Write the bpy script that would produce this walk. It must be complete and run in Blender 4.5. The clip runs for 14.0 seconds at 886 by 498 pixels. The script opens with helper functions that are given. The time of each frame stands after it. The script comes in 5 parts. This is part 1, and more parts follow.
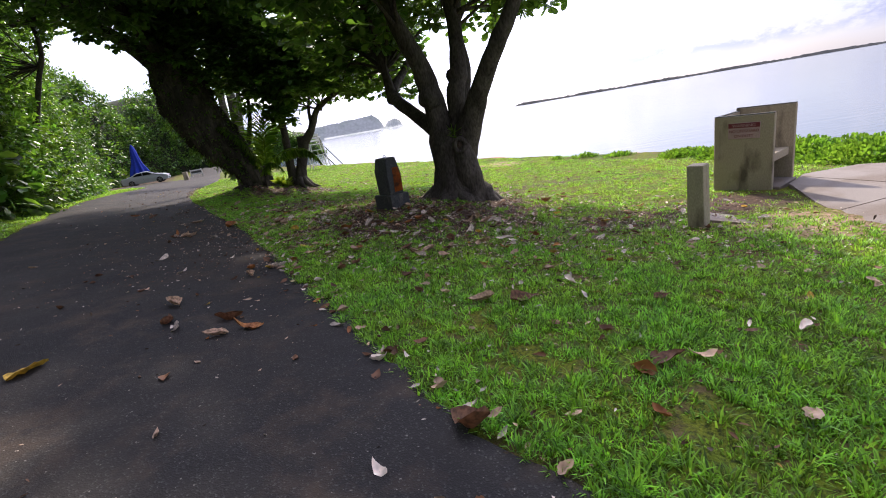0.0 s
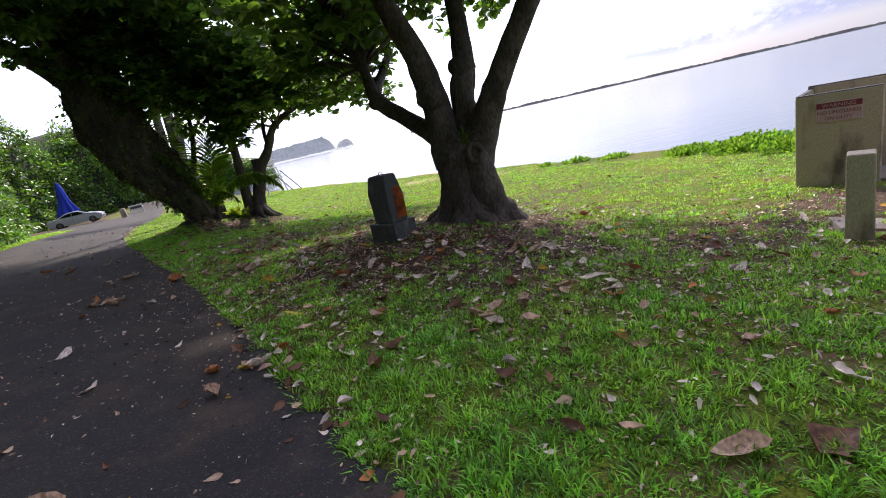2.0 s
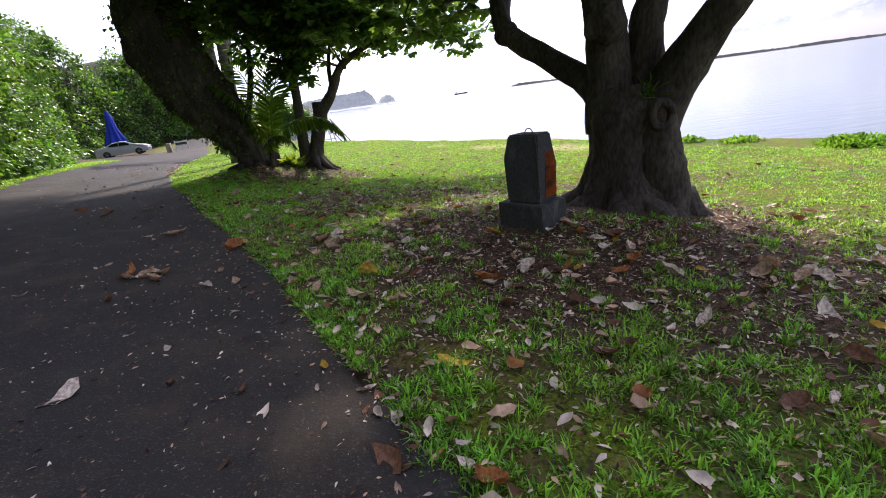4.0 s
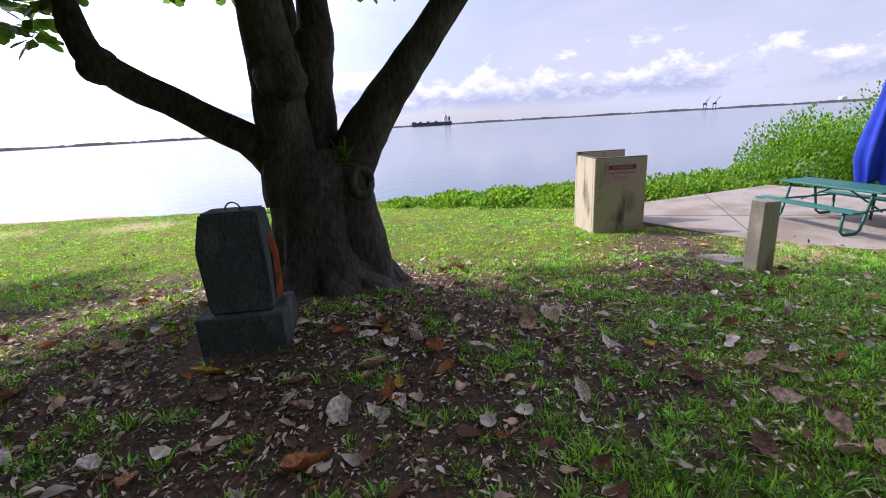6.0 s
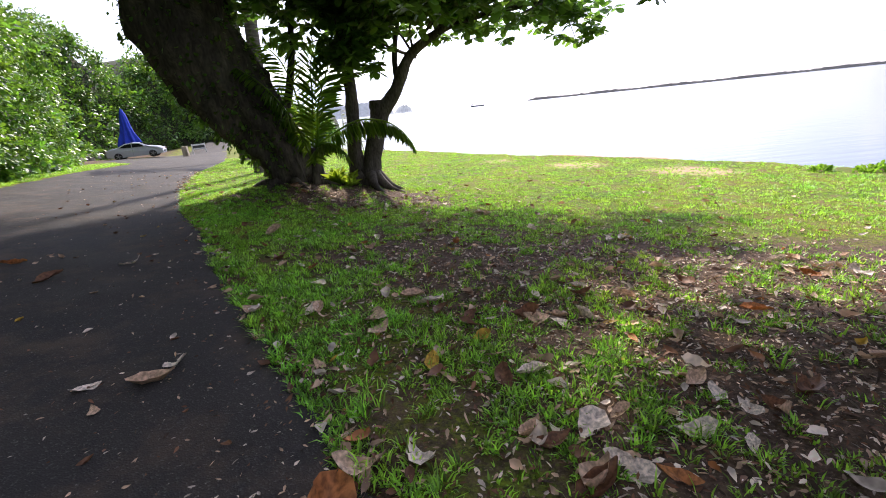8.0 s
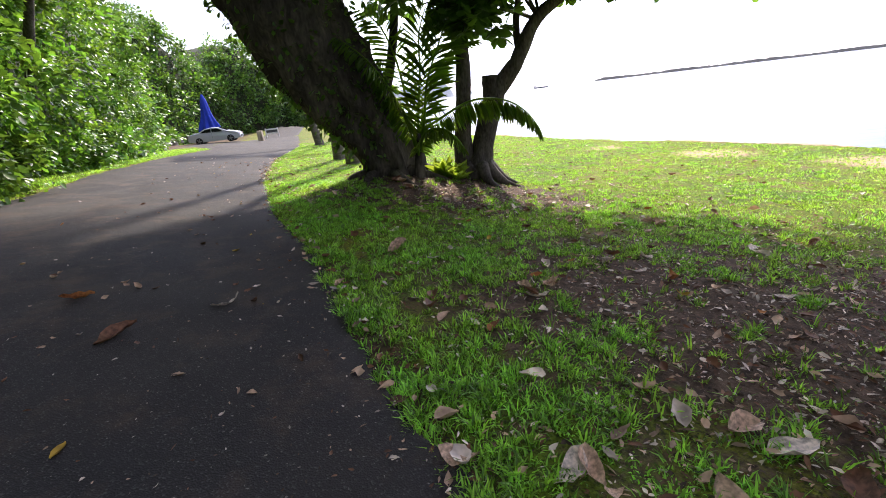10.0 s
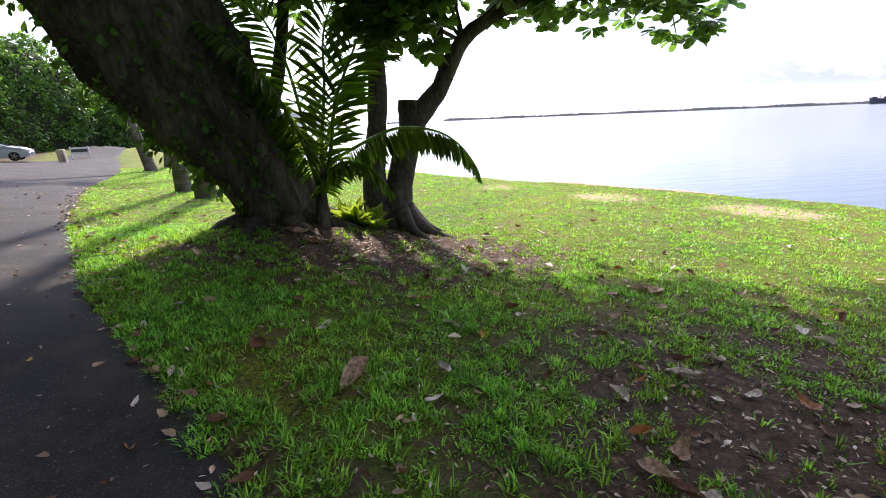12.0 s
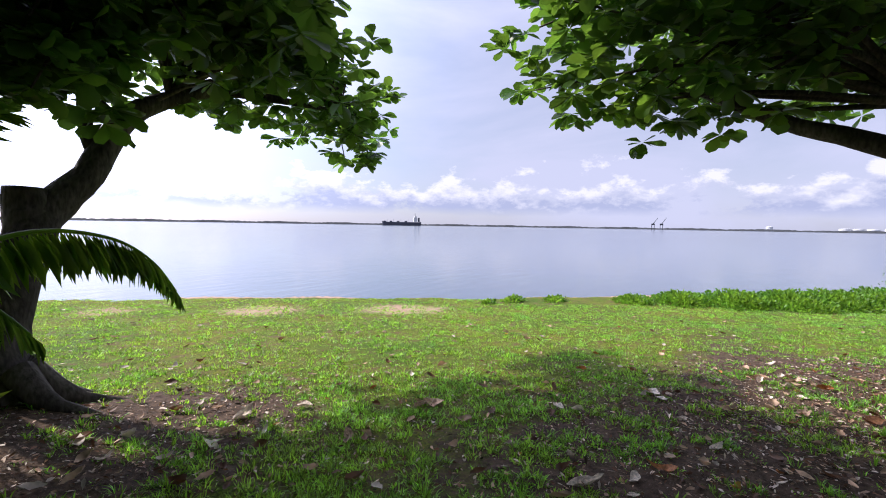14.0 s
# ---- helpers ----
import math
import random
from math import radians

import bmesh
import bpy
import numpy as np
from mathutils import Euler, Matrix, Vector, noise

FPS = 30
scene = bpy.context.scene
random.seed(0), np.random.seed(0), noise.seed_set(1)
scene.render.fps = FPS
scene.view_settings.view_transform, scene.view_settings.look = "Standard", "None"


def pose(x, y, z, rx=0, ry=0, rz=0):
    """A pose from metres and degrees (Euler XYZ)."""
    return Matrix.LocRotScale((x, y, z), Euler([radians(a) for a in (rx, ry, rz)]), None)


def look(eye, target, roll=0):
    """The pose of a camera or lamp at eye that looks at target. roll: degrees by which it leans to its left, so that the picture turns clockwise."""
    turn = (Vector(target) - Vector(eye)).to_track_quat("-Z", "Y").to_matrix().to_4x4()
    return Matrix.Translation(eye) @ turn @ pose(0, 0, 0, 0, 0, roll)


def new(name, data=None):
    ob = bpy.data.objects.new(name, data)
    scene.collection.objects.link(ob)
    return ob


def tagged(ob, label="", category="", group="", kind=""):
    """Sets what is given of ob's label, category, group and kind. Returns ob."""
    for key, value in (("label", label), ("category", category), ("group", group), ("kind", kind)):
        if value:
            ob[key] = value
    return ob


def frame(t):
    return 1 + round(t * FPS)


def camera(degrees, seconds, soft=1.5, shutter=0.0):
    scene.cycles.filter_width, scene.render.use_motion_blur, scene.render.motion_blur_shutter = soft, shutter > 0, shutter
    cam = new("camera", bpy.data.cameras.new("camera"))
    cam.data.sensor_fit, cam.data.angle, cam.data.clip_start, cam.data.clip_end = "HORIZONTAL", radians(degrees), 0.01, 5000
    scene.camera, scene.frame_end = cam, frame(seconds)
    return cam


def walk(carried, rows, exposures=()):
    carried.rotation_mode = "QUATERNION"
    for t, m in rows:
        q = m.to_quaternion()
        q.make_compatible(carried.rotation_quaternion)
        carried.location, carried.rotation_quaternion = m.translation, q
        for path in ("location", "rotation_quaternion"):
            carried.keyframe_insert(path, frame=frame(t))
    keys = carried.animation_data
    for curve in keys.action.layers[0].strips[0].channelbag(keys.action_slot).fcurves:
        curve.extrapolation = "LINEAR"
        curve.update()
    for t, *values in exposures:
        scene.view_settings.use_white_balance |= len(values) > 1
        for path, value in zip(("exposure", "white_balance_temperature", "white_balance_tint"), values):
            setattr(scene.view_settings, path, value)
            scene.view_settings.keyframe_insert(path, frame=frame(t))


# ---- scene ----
cam = camera(90.4, 14.0, 1.0)
METRES, EYE, TILT, LEAN, TURN = 18.1, 1.5, -4.0, 5.75, 0.0
ROWS = [
    (0.0, 0.0, 0.0, 0.0, -0.82, -12.54, 3.68),
    (0.5, -0.018, 0.0329, 0.0004, 2.66, -12.42, 2.58),
    (1.0, -0.0299, 0.0676, -0.0002, 2.04, -10.51, 4.05),
    (1.5, -0.044, 0.103, -0.0, -3.59, -10.56, 2.98),
    (2.0, -0.0575, 0.137, 0.0009, -6.81, -11.16, 7.3),
    (2.5, -0.0768, 0.1714, 0.0011, 2.57, -11.3, 2.12),
    (5.0, -0.1614, 0.3303, 0.0014, -16.73, -16.22, 0.15),
    (5.5, -0.1693, 0.3588, 0.0036, -39.28, -10.66, 1.56),
    (6.0, -0.1823, 0.389, 0.0038, -56.55, -8.88, 3.38),
    (6.5, -0.1958, 0.428, 0.0039, -38.52, -8.31, 4.1),
    (7.0, -0.2197, 0.4598, 0.0039, -20.36, -7.1, -0.4),
    (7.5, -0.24, 0.4868, 0.002, -7.1, -11.81, -0.06),
    (10.0, -0.3472, 0.6253, 0.0032, 7.43, -15.76, 0.23),
    (10.5, -0.3665, 0.6546, 0.003, 7.76, -15.23, -0.01),
    (11.0, -0.3852, 0.6857, 0.0013, 12.03, -16.6, -2.14),
    (11.5, -0.4029, 0.7176, 0.0037, 4.45, -14.94, -1.59),
    (12.0, -0.4173, 0.7544, 0.0044, -10.88, -11.39, -2.6),
    (12.5, -0.4383, 0.7839, 0.0037, -24.75, -6.7, -5.59),
    (13.0, -0.4546, 0.8161, 0.0033, -30.11, -7.29, -3.39),
    (13.5, -0.4725, 0.8413, 0.0073, -41.08, 2.21, -4.66),
    (14.0, -0.4812, 0.8657, 0.0073, -61.51, 3.8, -0.21),
]
walk(cam, [(t, pose(0, 0, EYE, TILT, LEAN, TURN) @ pose(METRES * x, METRES * y, METRES * z, 90 + pitch, roll, yaw)) for t, x, y, z, yaw, pitch, roll in ROWS],
     [(t, stops, kelvin, 17) for t, stops, kelvin in ((0.0, 0.15, 6500), (2.5, 0.25, 6450), (5.0, 0.38, 6400), (6.0, 0.25, 6150), (7.0, 0.42, 6350), (7.5, 0.55, 6450), (10.0, 0.8, 6480), (11.0, 0.95, 6450), (11.5, 0.92, 6400), (12.0, 0.7, 6200), (12.5, 0.45, 5950), (13.5, 0.36, 6060), (14.0, 0.15, 6080))])

# ---- world, sun, exposure ----
SUN_YAW, SUN_UP = 3.7, 40.0        # degrees to the left of +y, and above the horizon
world = bpy.data.worlds.new("world")
scene.world = world
world.use_nodes = True


def sky_nodes():
    nt = world.node_tree
    nt.nodes.clear()
    n = nt.nodes.new
    link = nt.links.new
    out, bg = n("ShaderNodeOutputWorld"), n("ShaderNodeBackground")
    sky = n("ShaderNodeTexSky")
    sky.sky_type, sky.sun_disc = "NISHITA", False
    sky.sun_elevation, sky.sun_rotation = radians(SUN_UP), radians(-SUN_YAW)
    sky.air_density, sky.dust_density, sky.ozone_density = 1.0, 0.8, 1.5
    co = n("ShaderNodeTexCoord")
    sep = n("ShaderNodeSeparateXYZ")
    link(co.outputs["Generated"], sep.inputs[0])

    def math_(op, a, b=None, c=None, clamp=False):
        m = n("ShaderNodeMath")
        m.operation, m.use_clamp = op, clamp
        for i, v in enumerate((a, b, c)):
            if v is None:
                continue
            if isinstance(v, (int, float)):
                m.inputs[i].default_value = v
            else:
                link(v, m.inputs[i])
        return m.outputs[0]

    # high thin sheet of cloud
    flat = n("ShaderNodeMapping")
    flat.inputs["Scale"].default_value = (1.3, 1.3, 4.5)
    link(co.outputs["Generated"], flat.inputs[0])
    high = n("ShaderNodeTexNoise")
    high.inputs["Scale"].default_value, high.inputs["Detail"].default_value = 1.4, 7
    high.inputs["Roughness"].default_value, high.inputs["Distortion"].default_value = 0.55, 0.4
    link(flat.outputs[0], high.inputs["Vector"])
    r1 = n("ShaderNodeMapRange")
    r1.inputs[1].default_value, r1.inputs[2].default_value = 0.34, 0.62
    link(high.outputs[0], r1.inputs[0])
    # piled clouds low over the sea: lit crowns, blue-grey undersides
    def puff(lift):
        mp = n("ShaderNodeMapping")
        mp.inputs["Location"].default_value = (0.7, 0.2, lift)
        mp.inputs["Scale"].default_value = (6.5, 6.5, 12.0)
        link(co.outputs["Generated"], mp.inputs[0])
        t = n("ShaderNodeTexNoise")
        t.inputs["Scale"].default_value, t.inputs["Detail"].default_value = 1.0, 9
        t.inputs["Roughness"].default_value = 0.62
        link(mp.outputs[0], t.inputs["Vector"])
        return t.outputs[0]

    here, above = puff(0.0), puff(0.3)
    base_ = math_("SUBTRACT", sep.outputs[2], 0.04)
    floor_ = math_("MULTIPLY_ADD", base_, 1.9, 0.4)
    r2 = n("ShaderNodeMapRange")
    r2.inputs[1].default_value, r2.inputs[2].default_value = 0.0, 0.06
    link(math_("SUBTRACT", here, floor_), r2.inputs[0])
    r4 = n("ShaderNodeMapRange")
    r4.inputs[1].default_value, r4.inputs[2].default_value = 0.022, 0.042
    link(math_("MULTIPLY_ADD", here, 0.03, math_("SUBTRACT", sep.outputs[2], 0.015)), r4.inputs[0])
    heap = math_("MULTIPLY", r2.outputs[0], r4.outputs[0])
    tone = n("ShaderNodeValToRGB")
    tone.color_ramp.elements[0].position, tone.color_ramp.elements[0].color = 0.4, (4.5, 4.9, 6.7, 1)
    tone.color_ramp.elements[1].position, tone.color_ramp.elements[1].color = 0.6, (8.8, 8.7, 9.3, 1)
    link(math_("ADD", math_("MULTIPLY_ADD", math_("SUBTRACT", here, above), 1.0, 0.4), math_("MULTIPLY", base_, 3.0)), tone.inputs[0])
    # brighter towards the sun
    to_sun = n("ShaderNodeVectorMath")
    to_sun.operation = "DOT_PRODUCT"
    a, e = radians(SUN_YAW), radians(SUN_UP)
    to_sun.inputs[1].default_value = (-math.sin(a) * math.cos(e), math.cos(a) * math.cos(e), math.sin(e))
    link(co.outputs["Generated"], to_sun.inputs[0])
    glow = n("ShaderNodeMapRange")
    glow.inputs[1].default_value, glow.inputs[2].default_value = 0.1, 1.0
    glow.inputs[3].default_value, glow.inputs[4].default_value = 0.0, 1.0
    link(to_sun.outputs["Value"], glow.inputs[0])
    g2 = math_("MULTIPLY_ADD", math_("POWER", glow.outputs[0], 4.0), GLOW, 1.0)
    veil = n("ShaderNodeMix")
    veil.data_type = "RGBA"
    link(math_("MULTIPLY_ADD", r1.outputs[0], 0.4, 0.55), veil.inputs[0])
    link(sky.outputs[0], veil.inputs[6])
    veil.inputs[7].default_value = (6.2, 6.4, 8.0, 1)
    heaps = n("ShaderNodeMix")
    heaps.data_type = "RGBA"
    link(heap, heaps.inputs[0]), link(veil.outputs[2], heaps.inputs[6]), link(tone.outputs[0], heaps.inputs[7])
    gain = n("ShaderNodeVectorMath")
    gain.operation = "SCALE"
    link(heaps.outputs[2], gain.inputs[0]), link(g2, gain.inputs[3])
    link(gain.outputs[0], bg.inputs[0])
    bg.inputs[1].default_value = 0.1
    link(bg.outputs[0], out.inputs[0])


GLOW = 4.2
sky_nodes()
sun = new("sun", bpy.data.lights.new("sun", "SUN"))
sun.data.energy, sun.data.angle, sun.data.color = 5.0, radians(2.0), (1.0, 0.92, 0.78)
sun.matrix_world = look((0, 0, 60), Vector((0, 0, 60)) - Vector((-math.sin(radians(SUN_YAW)) * math.cos(radians(SUN_UP)), math.cos(radians(SUN_YAW)) * math.cos(radians(SUN_UP)), math.sin(radians(SUN_UP)))))


# ---- mesh helpers ----
def fast_mesh(name, verts, faces):
    """A mesh from arrays: verts (n, 3), faces (m, k)."""
    verts, faces = np.asarray(verts, dtype=np.float32), np.asarray(faces, dtype=np.int32)
    me = bpy.data.meshes.new(name)
    m, k = faces.shape
    me.vertices.add(len(verts))
    me.vertices.foreach_set("co", verts.ravel())
    me.loops.add(m * k)
    me.loops.foreach_set("vertex_index", faces.ravel())
    me.polygons.add(m)
    me.polygons.foreach_set("loop_start", np.arange(m, dtype=np.int32) * k)
    me.polygons.foreach_set("loop_total", np.full(m, k, dtype=np.int32))
    me.update(calc_edges=True)
    return me


def part(name, shape, material, parent=None, label="", smooth=False):
    """Links a bmesh or a mesh as ONE mesh object under a thing or a part."""
    if isinstance(shape, bmesh.types.BMesh):
        me = bpy.data.meshes.new(name)
        shape.to_mesh(me)
        shape.free()
    else:
        me = shape
    if material and not me.materials:
        me.materials.append(material)
    if smooth:
        me.polygons.foreach_set("use_smooth", np.ones(len(me.polygons), dtype=bool))
    ob = new(name, me)
    ob.parent = parent
    return tagged(ob, label)


def thing(name, label, category, m=None, group="", kind=""):
    ob = new(name)
    ob.empty_display_size = 0.1
    if m is not None:
        ob.matrix_world = m
    return tagged(ob, label, category, group, kind)


def box(bm, x0, y0, z0, x1, y1, z1, bevel=0.0, segments=1):
    made = bmesh.ops.create_cube(bm, size=1.0)["verts"]
    for v in made:
        v.co = Vector(((x0 + x1) / 2 + v.co.x * (x1 - x0), (y0 + y1) / 2 + v.co.y * (y1 - y0), (z0 + z1) / 2 + v.co.z * (z1 - z0)))
    if bevel:
        edges = list({e for v in made for e in v.link_edges})
        bmesh.ops.bevel(bm, geom=edges, offset=bevel, segments=segments, affect="EDGES", profile=0.6)
    return bm


def boxed(*a, **k):
    return box(bmesh.new(), *a, **k)


def tube(bm, points, radii, sides=10, rough=0.0, seed=0, closed=True, ridge=0):
    """A swept limb through points, with uneven bark and, if ridge, flutes that fade upwards."""
    rings, up = [], Vector((0.3, 0.2, 1)).normalized()
    pts = [Vector(p) for p in points]
    for i, p in enumerate(pts):
        d = (pts[min(i + 1, len(pts) - 1)] - pts[max(i - 1, 0)]).normalized()
        a = d.orthogonal() if i == 0 else (last - d * last.dot(d))
        a.normalize()
        last = a
        b = d.cross(a)
        ring = []
        for k in range(sides):
            w = 2 * math.pi * k / sides
            q = a * math.cos(w) + b * math.sin(w)
            r = radii[i] * (1 + rough * noise.noise((p + q * radii[i]) * 3.1 + Vector((seed, 0, 0))) + rough * 0.6 * noise.noise((p + q * radii[i]) * 9.0))
            if ridge:
                fade = max(0.0, 1 - i / (len(pts) * 0.75))
                r *= 1 + 0.22 * fade * math.sin(w * ridge + seed + 0.6 * math.sin(3 * w))
            ring.append(bm.verts.new(p + q * r))
        rings.append(ring)
    for r0, r1 in zip(rings, rings[1:]):
        for k in range(sides):
            bm.faces.new((r0[k], r0[(k + 1) % sides], r1[(k + 1) % sides], r1[k]))
    if closed:
        bm.faces.new(rings[0][::-1])
        bm.faces.new(rings[-1])
    return bm


def curve_points(ctrl, n):
    """n points on a smooth curve through the control points (x, y, z, radius)."""
    c = np.array(ctrl, dtype=float)
    t = np.linspace(0, len(c) - 1, n)
    out = []
    for u in t:
        i = min(int(u), len(c) - 2)
        f = u - i
        p0, p1, p2, p3 = c[max(i - 1, 0)], c[i], c[i + 1], c[min(i + 2, len(c) - 1)]
        out.append(0.5 * (2 * p1 + (p2 - p0) * f + (2 * p0 - 5 * p1 + 4 * p2 - p3) * f * f + (3 * p1 - p0 - 3 * p2 + p3) * f ** 3))
    return np.array(out)


def limb(bm, ctrl, n=14, sides=10, rough=0.12, seed=0, ridge=0):
    q = curve_points(ctrl, n)
    return tube(bm, [tuple(p[:3]) for p in q], [max(0.004, p[3]) for p in q], sides, rough, seed, True, ridge)


# a leaf: two halves folded along the midrib; x across, y along
LEAF = np.array([(0, 0, 0), (-0.22, 0.35, 0.05), (0.22, 0.35, 0.05), (-0.3, 0.72, 0.03), (0.3, 0.72, 0.03), (0, 1.0, -0.06)])
LEAF_FACES = np.array([(0, 5, 3, 1), (0, 2, 4, 5)])
SLIM = LEAF * np.array([0.62, 1, 1])
# a broad leaf, widest near its rounded tip
BROAD = np.array([(0, 0, 0), (-0.13, 0.3, 0.03), (0.13, 0.3, 0.03), (-0.29, 0.62, 0.05), (0.29, 0.62, 0.05), (-0.23, 0.88, 0.01), (0.23, 0.88, 0.01), (0, 1.0, -0.05)])
BROAD_FACES = np.array([(0, 7, 5, 3, 1), (0, 2, 4, 6, 7)])


def leaves_mesh(name, places, dirs, sizes, rng, template=LEAF, droop=0.0):
    """Many leaves in one mesh: each at a place, pointing along a direction, turned by chance about it."""
    n = len(places)
    d = dirs + rng.normal(0, 0.12, (n, 3))
    d[:, 2] -= droop
    d /= np.linalg.norm(d, axis=1)[:, None]
    up = np.tile([0.0, 0.0, 1.0], (n, 1)) + rng.normal(0, 0.45, (n, 3))
    x = np.cross(d, up)
    x /= np.linalg.norm(x, axis=1)[:, None] + 1e-9
    z = np.cross(x, d)
    s = sizes[:, None, None]
    v = places[:, None, :] + s * (template[None, :, 0, None] * x[:, None, :] + template[None, :, 1, None] * d[:, None, :] + template[None, :, 2, None] * z[:, None, :])
    half = BROAD_FACES if len(template) == 8 else LEAF_FACES
    f = half[None] + (np.arange(n) * len(template))[:, None, None]
    return fast_mesh(name, v.reshape(-1, 3), f.reshape(-1, half.shape[1]))


def rosettes(centres, rng, per=9, size=0.2, out=None):
    """Whorls of leaves at twig ends: places, directions and sizes."""
    n = len(centres)
    c = np.repeat(centres, per, axis=0)
    w = np.tile(np.arange(per) * 2 * np.pi / per, n) + np.repeat(rng.uniform(0, 6.28, n), per)
    tilt = rng.uniform(-0.35, 0.75, n * per)
    d = np.stack([np.cos(w) * np.cos(tilt), np.sin(w) * np.cos(tilt), np.sin(tilt)], 1)
    if out is not None:
        d += np.repeat(out, per, axis=0) * 0.35
    return c + d * 0.02, d, size * rng.uniform(0.6, 1.2, n * per)


# ---- materials ----
def material(name, base, rough=0.8, scale=6.0, vary=0.25, bump=0.2, fine=40.0, metal=0.0, second=None, mix=(0.45, 0.62), spec=0.4, island=False, rand=0.0, stretch=(1, 1, 1), coords="Object"):
    """Principled paint with variation at two scales, relief, and a second tone in patches."""
    m = bpy.data.materials.new(name)
    m.use_nodes = True
    nt = m.node_tree
    n, link = nt.nodes.new, nt.links.new
    bsdf = nt.nodes["Principled BSDF"]
    bsdf.inputs["Roughness"].default_value, bsdf.inputs["Metallic"].default_value = rough, metal
    bsdf.inputs["Specular IOR Level"].default_value = spec
    co, mp = n("ShaderNodeTexCoord"), n("ShaderNodeMapping")
    mp.inputs["Scale"].default_value = stretch
    link(co.outputs[coords], mp.inputs[0])
    big, small = n("ShaderNodeTexNoise"), n("ShaderNodeTexNoise")
    big.inputs["Scale"].default_value, big.inputs["Detail"].default_value = scale, 5
    small.inputs["Scale"].default_value, small.inputs["Detail"].default_value = fine, 4
    link(mp.outputs[0], big.inputs["Vector"]), link(mp.outputs[0], small.inputs["Vector"])
    ramp = n("ShaderNodeMapRange")
    ramp.inputs[1].default_value, ramp.inputs[2].default_value = mix
    link(big.outputs[0], ramp.inputs[0])
    tone = n("ShaderNodeMix")
    tone.data_type = "RGBA"
    tone.inputs[6].default_value = (*base, 1)
    tone.inputs[7].default_value = (*(second or [c * (1 - vary) for c in base]), 1)
    link(ramp.outputs[0], tone.inputs[0])
    grain = n("ShaderNodeMapRange")
    grain.inputs[1].default_value, grain.inputs[2].default_value = 0.3, 0.7
    grain.inputs[3].default_value, grain.inputs[4].default_value = 1 - vary, 1 + vary
    link(small.outputs[0], grain.inputs[0])
    mul = n("ShaderNodeVectorMath")
    mul.operation = "SCALE"
    link(tone.outputs[2], mul.inputs[0]), link(grain.outputs[0], mul.inputs[3])
    colour = mul.outputs[0]
    if rand:
        hue = n("ShaderNodeHueSaturation")
        src = n("ShaderNodeNewGeometry").outputs["Random Per Island"] if island else n("ShaderNodeObjectInfo").outputs["Random"]
        r1, r2 = n("ShaderNodeMapRange"), n("ShaderNodeMapRange")
        r1.inputs[3].default_value, r1.inputs[4].default_value = 1 - rand, 1 + rand
        r2.inputs[3].default_value, r2.inputs[4].default_value = 0.5 - 0.05 * rand, 0.5 + 0.05 * rand
        link(src, r1.inputs[0]), link(src, r2.inputs[0])
        link(r1.outputs[0], hue.inputs["Value"]), link(r2.outputs[0], hue.inputs["Hue"])
        link(colour, hue.inputs["Color"])
        colour = hue.outputs[0]
    link(colour, bsdf.inputs["Base Color"])
    if bump:
        add = n("ShaderNodeMath")
        add.operation = "MULTIPLY_ADD"
        add.inputs[1].default_value = 0.35
        link(small.outputs[0], add.inputs[0]), link(big.outputs[0], add.inputs[2])
        bp = n("ShaderNodeBump")
        bp.inputs["Strength"].default_value, bp.inputs["Distance"].default_value = bump, 0.03
        link(add.outputs[0], bp.inputs["Height"]), link(bp.outputs[0], bsdf.inputs["Normal"])
    return m


